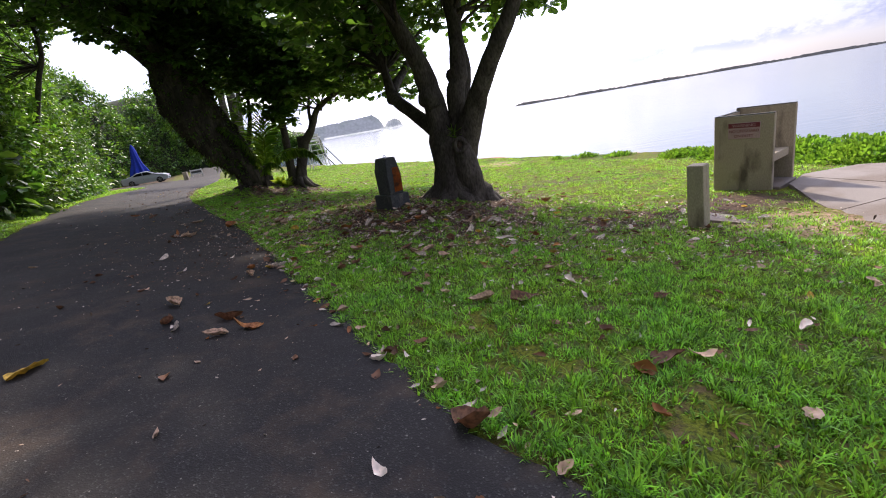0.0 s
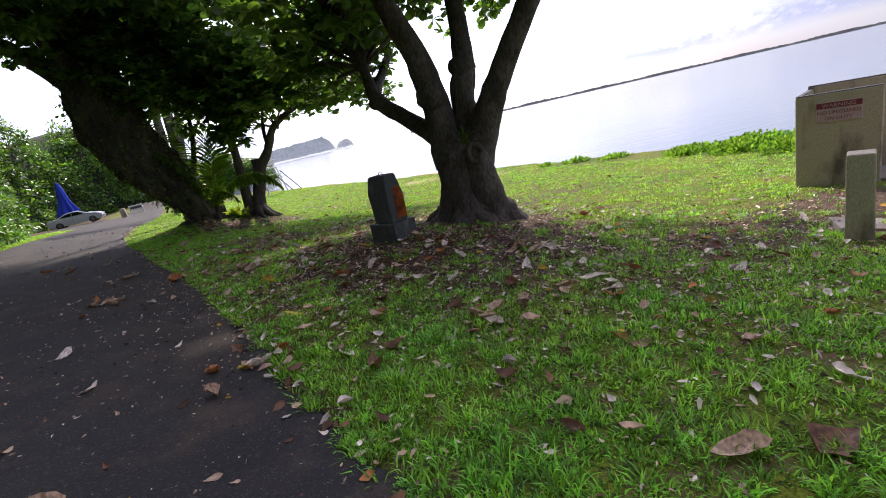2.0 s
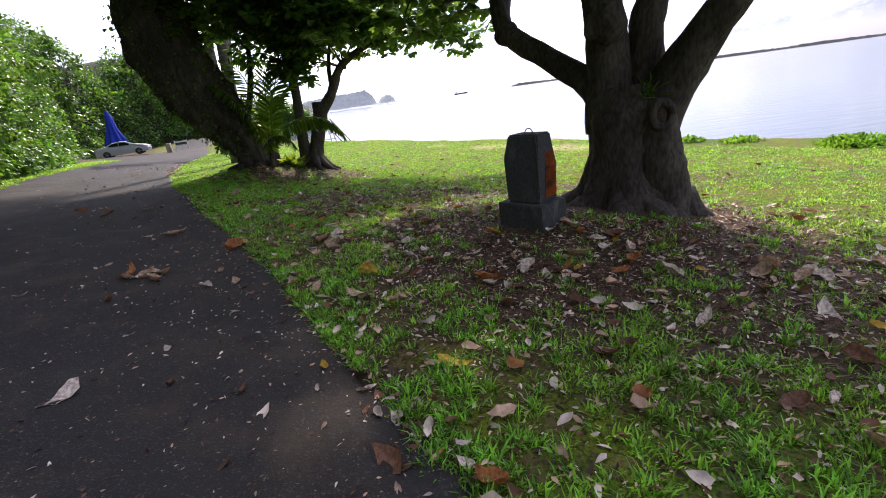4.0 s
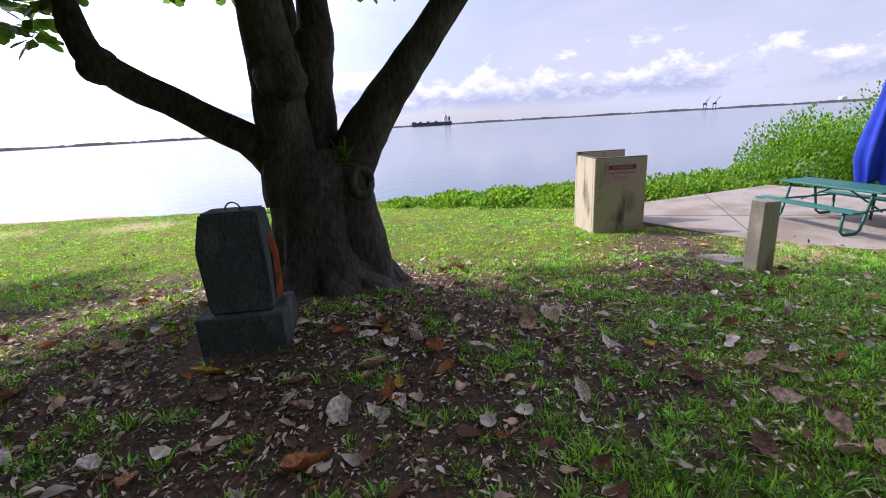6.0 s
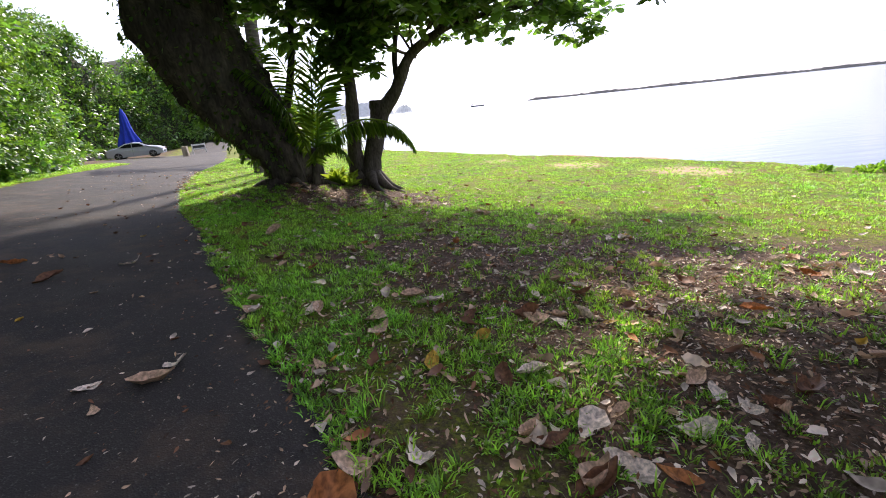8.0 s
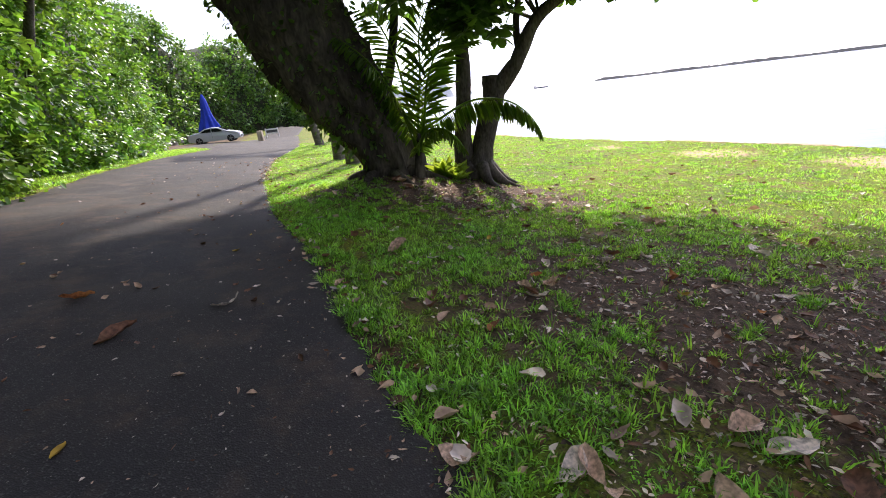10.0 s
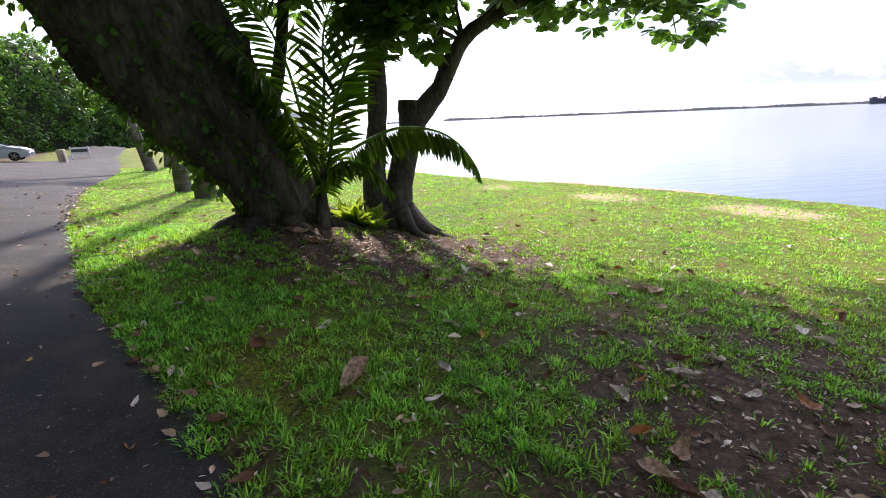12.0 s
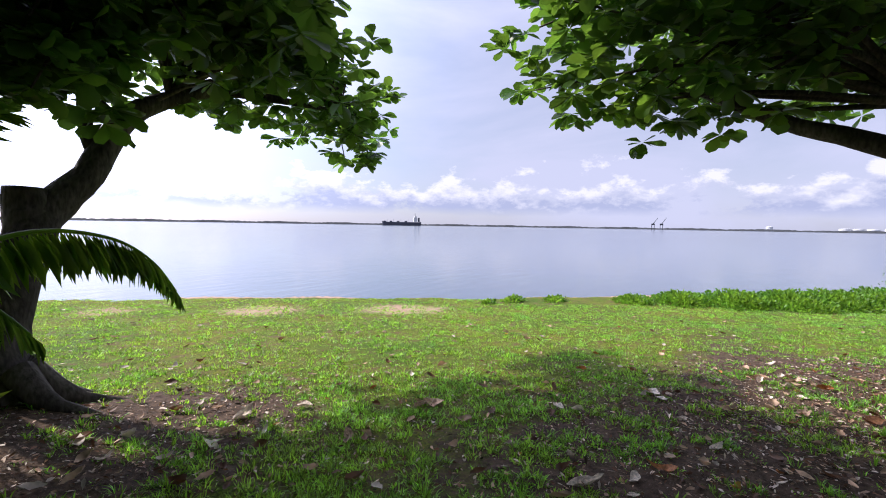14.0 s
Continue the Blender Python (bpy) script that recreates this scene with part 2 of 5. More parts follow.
def leaf_material(name, base, glow, through_=0.45, rough=0.42, rand=0.45, hue=0.04, spec=0.35, patch=0.0, patch_size=1.0):
    """A leaf that shines on top and lets light through."""
    m = bpy.data.materials.new(name)
    m.use_nodes = True
    nt = m.node_tree
    n, link = nt.nodes.new, nt.links.new
    bsdf, out = nt.nodes["Principled BSDF"], nt.nodes["Material Output"]
    bsdf.inputs["Roughness"].default_value, bsdf.inputs["Specular IOR Level"].default_value = rough, spec
    geo = n("ShaderNodeNewGeometry")
    r1, r2 = n("ShaderNodeMapRange"), n("ShaderNodeMapRange")
    r1.inputs[3].default_value, r1.inputs[4].default_value = 1 - rand, 1 + rand
    r2.inputs[3].default_value, r2.inputs[4].default_value = 0.5 - hue, 0.5 + hue * 0.6
    link(geo.outputs["Random Per Island"], r1.inputs[0])
    nz = n("ShaderNodeTexNoise")
    nz.inputs["Scale"].default_value = 0.9
    co = n("ShaderNodeTexCoord")
    link(co.outputs["Object"], nz.inputs["Vector"])
    link(nz.outputs[0], r2.inputs[0])
    value = r1.outputs[0]
    if patch:
        spots, r3, mul = n("ShaderNodeTexNoise"), n("ShaderNodeMapRange"), n("ShaderNodeMath")
        spots.inputs["Scale"].default_value, spots.inputs["Detail"].default_value = patch_size, 3
        r3.inputs[1].default_value, r3.inputs[2].default_value = 0.35, 0.65
        r3.inputs[3].default_value, r3.inputs[4].default_value = 1 - patch, 1 + patch
        mul.operation = "MULTIPLY"
        link(co.outputs["Object"], spots.inputs["Vector"]), link(spots.outputs[0], r3.inputs[0])
        link(r3.outputs[0], mul.inputs[0]), link(value, mul.inputs[1])
        value = mul.outputs[0]
    cols = []
    for c in (base, glow):
        h = n("ShaderNodeHueSaturation")
        h.inputs["Color"].default_value = (*c, 1)
        link(value, h.inputs["Value"]), link(r2.outputs[0], h.inputs["Hue"])
        cols.append(h.outputs[0])
    link(cols[0], bsdf.inputs["Base Color"])
    tr = n("ShaderNodeBsdfTranslucent")
    link(cols[1], tr.inputs[0])
    mx = n("ShaderNodeMixShader")
    mx.inputs[0].default_value = through_
    link(bsdf.outputs[0], mx.inputs[1]), link(tr.outputs[0], mx.inputs[2]), link(mx.outputs[0], out.inputs[0])
    return m


BARK = material("bark", (0.068, 0.058, 0.052), 0.92, 2.6, 0.45, 1.0, 26, second=(0.14, 0.122, 0.106), mix=(0.45, 0.7), stretch=(1, 1, 0.35), spec=0.15)
VINE_BARK = material("vine_bark", (0.055, 0.048, 0.04), 0.95, 3.0, 0.45, 1.0, 18, second=(0.11, 0.095, 0.075), stretch=(1, 1, 0.3), spec=0.12)
PALM_BARK = material("palm_bark", (0.1, 0.09, 0.078), 0.9, 5.0, 0.35, 0.8, 30, second=(0.18, 0.165, 0.145), stretch=(0.5, 0.5, 3), spec=0.15)
ALMOND = leaf_material("almond_leaf", (0.058, 0.128, 0.03), (0.18, 0.37, 0.035), 0.42, 0.36)
JUNGLE = leaf_material("jungle_leaf", (0.062, 0.155, 0.028), (0.17, 0.4, 0.03), 0.3, 0.36, 0.6, 0.07, 0.4, 0.4, 0.55)
BUSH = leaf_material("bush_leaf", (0.08, 0.19, 0.025), (0.24, 0.5, 0.035), 0.42, 0.4, 0.4)
PALM_LEAF = leaf_material("palm_leaf", (0.09, 0.19, 0.03), (0.34, 0.55, 0.05), 0.52, 0.35, 0.3)
GRASS = leaf_material("grass_blade", (0.155, 0.42, 0.05), (0.38, 0.68, 0.05), 0.43, 0.38, 0.75, 0.045, 0.5, 0.3, 7.0)
BROMELIAD = leaf_material("bromeliad_leaf", (0.16, 0.3, 0.03), (0.4, 0.55, 0.04), 0.45, 0.4, 0.3)
CONCRETE = material("concrete", (0.44, 0.375, 0.28), 0.9, 2.2, 0.2, 0.25, 60, second=(0.14, 0.115, 0.09), mix=(0.54, 0.7), stretch=(1.3, 1.3, 0.45))
PAVING = material("paving", (0.27, 0.235, 0.21), 0.9, 1.2, 0.2, 0.2, 80, second=(0.2, 0.16, 0.13))
OLD_STONE = material("old_stone", (0.068, 0.073, 0.076), 0.92, 4.0, 0.4, 0.5, 50, second=(0.15, 0.145, 0.13), mix=(0.55, 0.78), stretch=(1.4, 1.4, 0.5))
RUST = material("rust_paint", (0.55, 0.13, 0.02), 0.85, 5.0, 0.35, 0.3, 40, second=(0.16, 0.06, 0.03))
GREEN_PAINT = material("green_paint", (0.02, 0.13, 0.115), 0.5, 6, 0.12, 0.05, 60)
BLUE_CLOTH = material("blue_cloth", (0.012, 0.04, 0.42), 0.8, 4, 0.2, 0.25, 80)
STEEL = material("steel", (0.3, 0.3, 0.3), 0.4, 6, 0.15, 0.05, 60, metal=0.9)
DARK_STEEL = material("dark_steel", (0.03, 0.05, 0.05), 0.5, 6, 0.15, 0.05, 60)
WHITE_WOOD = material("white_wood", (0.75, 0.75, 0.73), 0.7, 5, 0.12, 0.1, 50)
CAR_PAINT = material("car_paint", (0.5, 0.53, 0.58), 0.22, 3, 0.04, 0.0, 60, metal=0.25)
TYRE = material("tyre", (0.02, 0.02, 0.02), 0.85, 8, 0.2, 0.1, 60)
GLASS_DARK = material("dark_glass", (0.015, 0.017, 0.02), 0.08, 3, 0.05, 0.0, 40, spec=0.6)
SIGN_WHITE = material("sign_white", (0.52, 0.36, 0.38), 0.6, 6, 0.12, 0.0, 60)
SIGN_RED = material("sign_red", (0.2, 0.035, 0.05), 0.6, 6, 0.15, 0.0, 60)
ROCK = material("rock", (0.2, 0.19, 0.17), 0.95, 0.8, 0.35, 0.8, 9, second=(0.1, 0.1, 0.09))
FAR_ROCK_HAZE = material("backdrop_rock_haze", (0.3, 0.32, 0.33), 0.95, 0.02, 0.2, 0.0, 0.2, second=(0.2, 0.24, 0.22))
JETTY = material("jetty_rock", (0.05, 0.055, 0.06), 0.95, 0.05, 0.3, 0.3, 0.5)
SHIP_HULL = material("ship_hull", (0.06, 0.065, 0.09), 0.6, 0.05, 0.15, 0.0, 0.5)
SHIP_WHITE = material("ship_white", (0.6, 0.6, 0.6), 0.6, 0.05, 0.1, 0.0, 0.5)
# Bluish self-glow stands in for the haze that pales the far rock.
FAR_ROCK_HAZE.node_tree.nodes["Principled BSDF"].inputs["Emission Color"].default_value = (0.55, 0.6, 0.7, 1)
FAR_ROCK_HAZE.node_tree.nodes["Principled BSDF"].inputs["Emission Strength"].default_value = 0.22
SOIL = material("mound_soil", (0.06, 0.042, 0.03), 0.95, 3, 0.4, 0.8, 35, second=(0.1, 0.07, 0.05))
DRY_LEAF = [leaf_material("dry_leaf_" + k, c, g, 0.12, 0.6, 0.3, 0.02, 0.35, 0.45, 9.0) for k, c, g in (
    ("tan", (0.53, 0.37, 0.25), (0.38, 0.25, 0.14)), ("grey", (0.72, 0.61, 0.51), (0.42, 0.35, 0.28)), ("brown", (0.17, 0.085, 0.045), (0.2, 0.08, 0.03)), ("orange", (0.38, 0.16, 0.05), (0.4, 0.14, 0.03)), ("yellow", (0.5, 0.33, 0.04), (0.5, 0.3, 0.03)))]


# ---- the lie of the land ----
EDGE_Y = np.array([-40, -10, 0, 1.5, 2.45, 5.2, 7.43, 9.2, 11.4, 13.8, 15, 16.4, 18.4, 22.4, 24.8, 32, 43, 51.3, 63, 90, 140, 400], dtype=float)
EDGE_X = np.array([30, 9.5, 1.6, 0.48, -0.28, -1.93, -3.19, -4.19, -5.6, -7.3, -8.07, -8.88, -10.4, -12.75, -14.25, -17.6, -21.6, -25.4, -31, -42, -62, -170], dtype=float)
FOOT_Y = np.array([-40, 0, 12, 17, 19.4, 23.5, 28, 36, 44.7, 52, 60, 70], dtype=float)
FOOT_X = np.array([16, -8.5, -15.6, -17.1, -18.1, -20.8, -23.4, -28, -36, -43, -49, -54], dtype=float)


def edge_x(y):
    """Where the lawn begins, on the road's right."""
    return np.interp(y, EDGE_Y, EDGE_X)


def shore_w(x, y):
    """Distance towards the sea, square on the shore; the bank's lip is at 19.2."""
    return 0.79 * x + 0.61 * y


def ground_z(x, y):
    x, y = np.asarray(x, dtype=float), np.asarray(y, dtype=float)
    u = (x - edge_x(y)) * 0.86
    xc = np.maximum(np.where(u < -6.5, edge_x(y) - 7.6, x), np.interp(y, [55, 66], [-34, -31]))
    z = -0.1007 * xc - 0.0703 * np.minimum(y, 62)
    w = shore_w(x, y)
    z = z + 0.021 * np.clip(w - 7, 0, 13) ** 1.5
    z = np.maximum(z, -1.5)
    z = np.where(u < -6.5, z + 0.04 * (-6.5 - u).clip(0, 30), z)
    for cx, cy, h, r in MOUNDS:
        z = z + h * np.exp(-((x - cx) ** 2 + (y - cy) ** 2) / (r * r))
    lip = 19.2 + 0.35 * np.sin(x * 0.7) + 0.2 * np.sin(y * 1.9)
    z = np.where(w > lip, z - np.minimum((w - lip) * 0.9, 4.0), z)
    return z


MOUNDS = ((-0.3, 11.0, 0.36, 2.0), (6.6, 8.2, 0.2, 3.2), (-8.9, 21.2, 0.42, 1.9), (-7.1, 21.9, 0.15, 1.3))
SEA = -2.15


def gz(x, y):
    return float(ground_z(x, y))


def dirt_at(x, y):
    """How bare the soil is, 0 to 1, where leaves pile up and shade keeps the grass thin."""
    d = 0.95 * np.exp(-(((x + 1.1) / 3.0) ** 2 + ((y - 9.6) / 2.7) ** 2))
    d = d + 0.42 * np.exp(-(((x + 3.4) / 2.3) ** 2 + ((y - 12.2) / 2.0) ** 2))
    d = d + 0.9 * np.exp(-((x - 0.3) ** 2 + (y - 11.4) ** 2) / 4.0)
    d = d + 1.2 * np.exp(-(((x + 7.9) / 2.7) ** 2 + ((y - 20.7) / 1.6) ** 2))
    d = d + 0.5 * np.exp(-(((x - 3.8) / 2.2) ** 2 + ((y - 7.6) / 1.0) ** 2))
    d = d + 0.3 * np.exp(-(((x + 3.2) / 2.6) ** 2 + ((y - 16.2) / 1.7) ** 2))
    d = d + 0.35 * np.exp(-(((x - 3.5) / 3.5) ** 2 + ((y - 14.5) / 1.5) ** 2))
    d = d + 0.8 * np.exp(-(((x + 4.7) / 1.9) ** 2 + ((y - 14.9) / 1.1) ** 2))
    d = d + 0.5 * np.exp(-(((x + 0.4) / 2.6) ** 2 + ((y - 14.6) / 1.3) ** 2))
    d = d + 0.1 * np.exp(-(((x + 4.8) / 2.5) ** 2 + ((y - 17.5) / 2.0) ** 2))
    d = d + 0.45 * np.exp(-(((x + 5.8) / 1.2) ** 2 + ((y - 20.6) / 0.8) ** 2))
    d = d + 0.32 * np.exp(-(((x + 6.0) / 3.2) ** 2 + ((y - 16.0) / 3.6) ** 2))
    d = d + 0.2 * np.exp(-(((x - 1.2) / 2.2) ** 2 + ((y - 5.5) / 2.2) ** 2))
    d = d + 0.55 * np.exp(-(((x - 5.3) / 1.3) ** 2 + ((y - 8.2) / 0.9) ** 2))
    return np.clip(d, 0, 1)


def speckle(x, y, s=1.0, o=0.0):
    """Cheap smooth noise for arrays, about -1 to 1."""
    return (np.sin(x * 1.7 * s + 1.3 * np.sin(y * 1.1 * s + o)) + np.sin(y * 2.3 * s + 1.7 * np.sin(x * 1.9 * s + 2 + o)) + 0.7 * np.sin((x + y) * 4.1 * s + 2 * np.sin((x - y) * 3.3 * s + o))) / 2.7


def ground_material():
    m = bpy.data.materials.new("lawn")
    m.use_nodes = True
    nt = m.node_tree
    n, link = nt.nodes.new, nt.links.new
    bsdf = nt.nodes["Principled BSDF"]
    bsdf.inputs["Roughness"].default_value, bsdf.inputs["Specular IOR Level"].default_value = 0.95, 0.12
    co, at = n("ShaderNodeTexCoord"), n("ShaderNodeAttribute")
    at.attribute_name = "soil"
    sep = n("ShaderNodeSeparateColor")
    link(at.outputs["Color"], sep.inputs[0])

    def nz(scale, detail=5, rough=0.6):
        t = n("ShaderNodeTexNoise")
        t.inputs["Scale"].default_value, t.inputs["Detail"].default_value, t.inputs["Roughness"].default_value = scale, detail, rough
        link(co.outputs["Object"], t.inputs["Vector"])
        return t.outputs[0]

    def mixed(f, a, b):
        t = n("ShaderNodeMix")
        t.data_type = "RGBA"
        link(f, t.inputs[0])
        for i, v in ((6, a), (7, b)):
            if isinstance(v, tuple):
                t.inputs[i].default_value = (*v, 1)
            else:
                link(v, t.inputs[i])
        return t.outputs[2]

    def ramp(v, lo, hi):
        t = n("ShaderNodeMapRange")
        t.inputs[1].default_value, t.inputs[2].default_value = lo, hi
        link(v, t.inputs[0])
        return t.outputs[0]

    def add(a, b, k):
        t = n("ShaderNodeMath")
        t.operation = "MULTIPLY_ADD"
        t.inputs[1].default_value = k
        link(b, t.inputs[0]), link(a, t.inputs[2])
        return t.outputs[0]

    green = mixed(ramp(nz(0.5), 0.35, 0.65), (0.1, 0.18, 0.018), (0.22, 0.225, 0.026))
    green = mixed(ramp(nz(34, 4, 0.7), 0.44, 0.62), green, (0.035, 0.045, 0.014))
    green = mixed(ramp(nz(3.4, 7, 0.7), 0.5, 0.64), green, (0.15, 0.1, 0.055))
    soil = mixed(ramp(nz(14), 0.4, 0.65), (0.06, 0.041, 0.03), (0.15, 0.1, 0.07))
    soil = mixed(ramp(nz(70, 2), 0.62, 0.7), soil, (0.2, 0.16, 0.12))
    sand = mixed(ramp(nz(25), 0.35, 0.7), (0.47, 0.32, 0.23), (0.34, 0.22, 0.15))
    bare = ramp(add(add(sep.outputs[0], nz(3.0), 0.9), nz(22), 0.5), 1.0, 1.25)
    c = mixed(bare, green, soil)
    c = mixed(ramp(add(sep.outputs[1], nz(7, 7, 0.75), 1.6), 1.2, 1.5), c, sand)
    link(c, bsdf.inputs["Base Color"])
    bp = n("ShaderNodeBump")
    bp.inputs["Strength"].default_value, bp.inputs["Distance"].default_value = 0.6, 0.04
    link(nz(45, 4), bp.inputs["Height"]), link(bp.outputs[0], bsdf.inputs["Normal"])
    return m


def asphalt_material():
    m = bpy.data.materials.new("asphalt")
    m.use_nodes = True
    nt = m.node_tree
    n, link = nt.nodes.new, nt.links.new
    bsdf = nt.nodes["Principled BSDF"]
    co = n("ShaderNodeTexCoord")

    def nz(scale, detail=5, rough=0.6):
        t = n("ShaderNodeTexNoise")
        t.inputs["Scale"].default_value, t.inputs["Detail"].default_value, t.inputs["Roughness"].default_value = scale, detail, rough
        link(co.outputs["Object"], t.inputs["Vector"])
        return t.outputs[0]

    def ramp(v, lo, hi, a=0.0, b=1.0):
        t = n("ShaderNodeMapRange")
        t.inputs[1].default_value, t.inputs[2].default_value, t.inputs[3].default_value, t.inputs[4].default_value = lo, hi, a, b
        link(v, t.inputs[0])
        return t.outputs[0]

    def mixed(f, a, b):
        t = n("ShaderNodeMix")
        t.data_type = "RGBA"
        link(f, t.inputs[0])
        for i, v in ((6, a), (7, b)):
            if isinstance(v, tuple):
                t.inputs[i].default_value = (*v, 1)
            else:
                link(v, t.inputs[i])
        return t.outputs[2]

    c = mixed(ramp(nz(0.35), 0.35, 0.65), (0.027, 0.026, 0.027), (0.043, 0.038, 0.034))
    c = mixed(ramp(nz(1.6, 7, 0.7), 0.5, 0.68), c, (0.07, 0.052, 0.04))
    c = mixed(ramp(nz(6, 5, 0.7), 0.58, 0.7, 0.0, 0.7), c, (0.022, 0.021, 0.023))
    vo = n("ShaderNodeTexVoronoi")
    vo.inputs["Scale"].default_value = 110
    link(co.outputs["Object"], vo.inputs["Vector"])
    c = mixed(ramp(vo.outputs["Color"], 0.72, 0.95, 0.0, 0.4), c, (0.15, 0.145, 0.14))
    c = mixed(ramp(nz(40, 2), 0.7, 0.74), c, (0.22, 0.2, 0.18))
    link(c, bsdf.inputs["Base Color"])
    link(ramp(nz(1.1), 0.3, 0.7, 0.8, 0.95), bsdf.inputs["Roughness"])
    bsdf.inputs["Specular IOR Level"].default_value = 0.18
    bp = n("ShaderNodeBump")
    bp.inputs["Strength"].default_value, bp.inputs["Distance"].default_value = 0.5, 0.008
    link(vo.outputs["Distance"], bp.inputs["Height"]), link(bp.outputs[0], bsdf.inputs["Normal"])
    return m


def sea_material():
    m = bpy.data.materials.new("sea_water")
    m.use_nodes = True
    nt = m.node_tree
    n, link = nt.nodes.new, nt.links.new
    bsdf = nt.nodes["Principled BSDF"]
    bsdf.inputs["Base Color"].default_value = (0.1, 0.13, 0.17, 1)
    bsdf.inputs["Roughness"].default_value, bsdf.inputs["IOR"].default_value = 0.12, 1.333
    co, mp = n("ShaderNodeTexCoord"), n("ShaderNodeMapping")
    mp.inputs["Rotation"].default_value = (0, 0, radians(38))
    mp.inputs["Scale"].default_value = (0.35, 1.6, 1)
    link(co.outputs["Object"], mp.inputs[0])
    a, b = n("ShaderNodeTexNoise"), n("ShaderNodeTexNoise")
    a.inputs["Scale"].default_value, a.inputs["Detail"].default_value = 0.9, 6
    b.inputs["Scale"].default_value, b.inputs["Detail"].default_value = 0.06, 3
    link(mp.outputs[0], a.inputs["Vector"]), link(mp.outputs[0], b.inputs["Vector"])
    mul = n("ShaderNodeMath")
    mul.operation = "MULTIPLY"
    link(a.outputs[0], mul.inputs[0]), link(b.outputs[0], mul.inputs[1])
    bp = n("ShaderNodeBump")
    bp.inputs["Strength"].default_value, bp.inputs["Distance"].default_value = 0.35, 0.12
    link(mul.outputs[0], bp.inputs["Height"]), link(bp.outputs[0], bsdf.inputs["Normal"])
    return m


# ---- ground, road, sea ----
def build_ground():
    xs = np.concatenate([np.array([-3000, -1200, -500, -250, -150, -110]), np.arange(-90, -26, 2.0), np.arange(-26, 16, 0.2), np.arange(16, 60, 2.0), np.array([60, 120, 300, 1000, 3000])])
    ys = np.concatenate([np.array([-1500, -400, -150, -60]), np.arange(-40, -4, 2.0), np.arange(-4, 32, 0.2), np.arange(32, 60, 0.5), np.arange(60, 140, 4.0), np.array([140, 200, 400])])
    gx, gy = np.meshgrid(xs, ys)
    z = ground_z(gx, gy)
    near = (gx > -26) & (gx < 16) & (gy > -4) & (gy < 34)
    z = z + np.where(near, 0.018 * speckle(gx, gy, 1.6) + 0.01 * speckle(gx, gy, 4.1, 1.0), 0)
    u = (gx - edge_x(gy)) * 0.86
    z = np.where((u < 0.02) & (u > -5.3), z - 0.12, z)          # the bed under the road
    nx, ny = len(xs), len(ys)
    v = np.stack([gx, gy, z], -1).reshape(-1, 3)
    i = np.arange(nx * ny).reshape(ny, nx)
    f = np.stack([i[:-1, :-1], i[:-1, 1:], i[1:, 1:], i[1:, :-1]], -1).reshape(-1, 4)
    me = fast_mesh("ground", v, f)
    me.polygons.foreach_set("use_smooth", np.ones(len(f), dtype=bool))
    soil = dirt_at(gx, gy)
    w = shore_w(gx, gy)
    along = -0.61 * gx + 0.79 * gy
    sand = np.exp(-((w - 16.6) / 1.1) ** 2) * (np.exp(-((along - 16.7) / 1.7) ** 2) + 0.95 * np.exp(-((along - 21.1) / 1.4) ** 2) + 0.7 * np.exp(-((along - 25.4) / 1.2) ** 2))
    sand = sand + np.where((w > 19.1) & (gy < 50), 0.9, 0) + 0.8 * np.exp(-(((gx - 5.0) / 1.3) ** 2 + ((gy - 6.2) / 1.1) ** 2))
    verge = np.exp(-((u + 5.6) / 0.5) ** 2) * 0.3 + np.exp(-(u / 0.16) ** 2) * 0.45 + np.where(u < -8.0, 0.6, 0)
    col = np.stack([np.clip(soil + verge, 0, 1), np.clip(sand, 0, 1), soil * 0, soil * 0 + 1], -1).reshape(-1, 4)
    at = me.color_attributes.new("soil", "FLOAT_COLOR", "POINT")
    at.data.foreach_set("color", col.astype(np.float32).ravel())
    tagged(part("ground", me, ground_material()), "sloping green lawn with bare soil and sand patches by the sea", "lawn", kind="structure")


def build_road():
    ys = np.concatenate([np.arange(-40, 0, 1.0), np.arange(0, 30, 0.12), np.arange(30, 64, 0.5), np.arange(64, 141, 3.0)])
    rng = np.random.default_rng(3)
    e = edge_x(ys) + 0.05 * np.sin(ys * 2.1 + np.sin(ys)) + 0.035 * np.sin(ys * 5.1) + 0.03 * np.sin(ys * 11.7 + 1) + rng.normal(0, 0.028, len(ys))
    cols = np.array([0, 0.08, 0.5, 1.2, 2.0, 2.8, 3.6, 4.4, 5.2, 6.0])
    left = 6.15 + 5.5 * np.clip((ys - 40) / 6, 0, 1) * np.clip((62 - ys) / 6, 0, 1) + 0.06 * np.sin(ys * 2.7) + rng.normal(0, 0.02, len(ys))
    x = e[:, None] - cols[None] / 6.0 * left[:, None]
    y = np.repeat(ys[:, None], len(cols), 1)
    z = ground_z(x, y) + 0.012
    z[:, 0] -= 0.06
    z[:, -1] -= 0.05
    v = np.stack([x, y, z], -1).reshape(-1, 3)
    i = np.arange(v.shape[0]).reshape(len(ys), len(cols))
    f = np.stack([i[:-1, :-1], i[1:, :-1], i[1:, 1:], i[:-1, 1:]], -1).reshape(-1, 4)
    me = fast_mesh("road", v, f)
    me.polygons.foreach_set("use_smooth", np.ones(len(f), dtype=bool))
    tagged(part("road", me, asphalt_material()), "worn dark grey asphalt lane with a crumbling edge", "road", kind="structure")


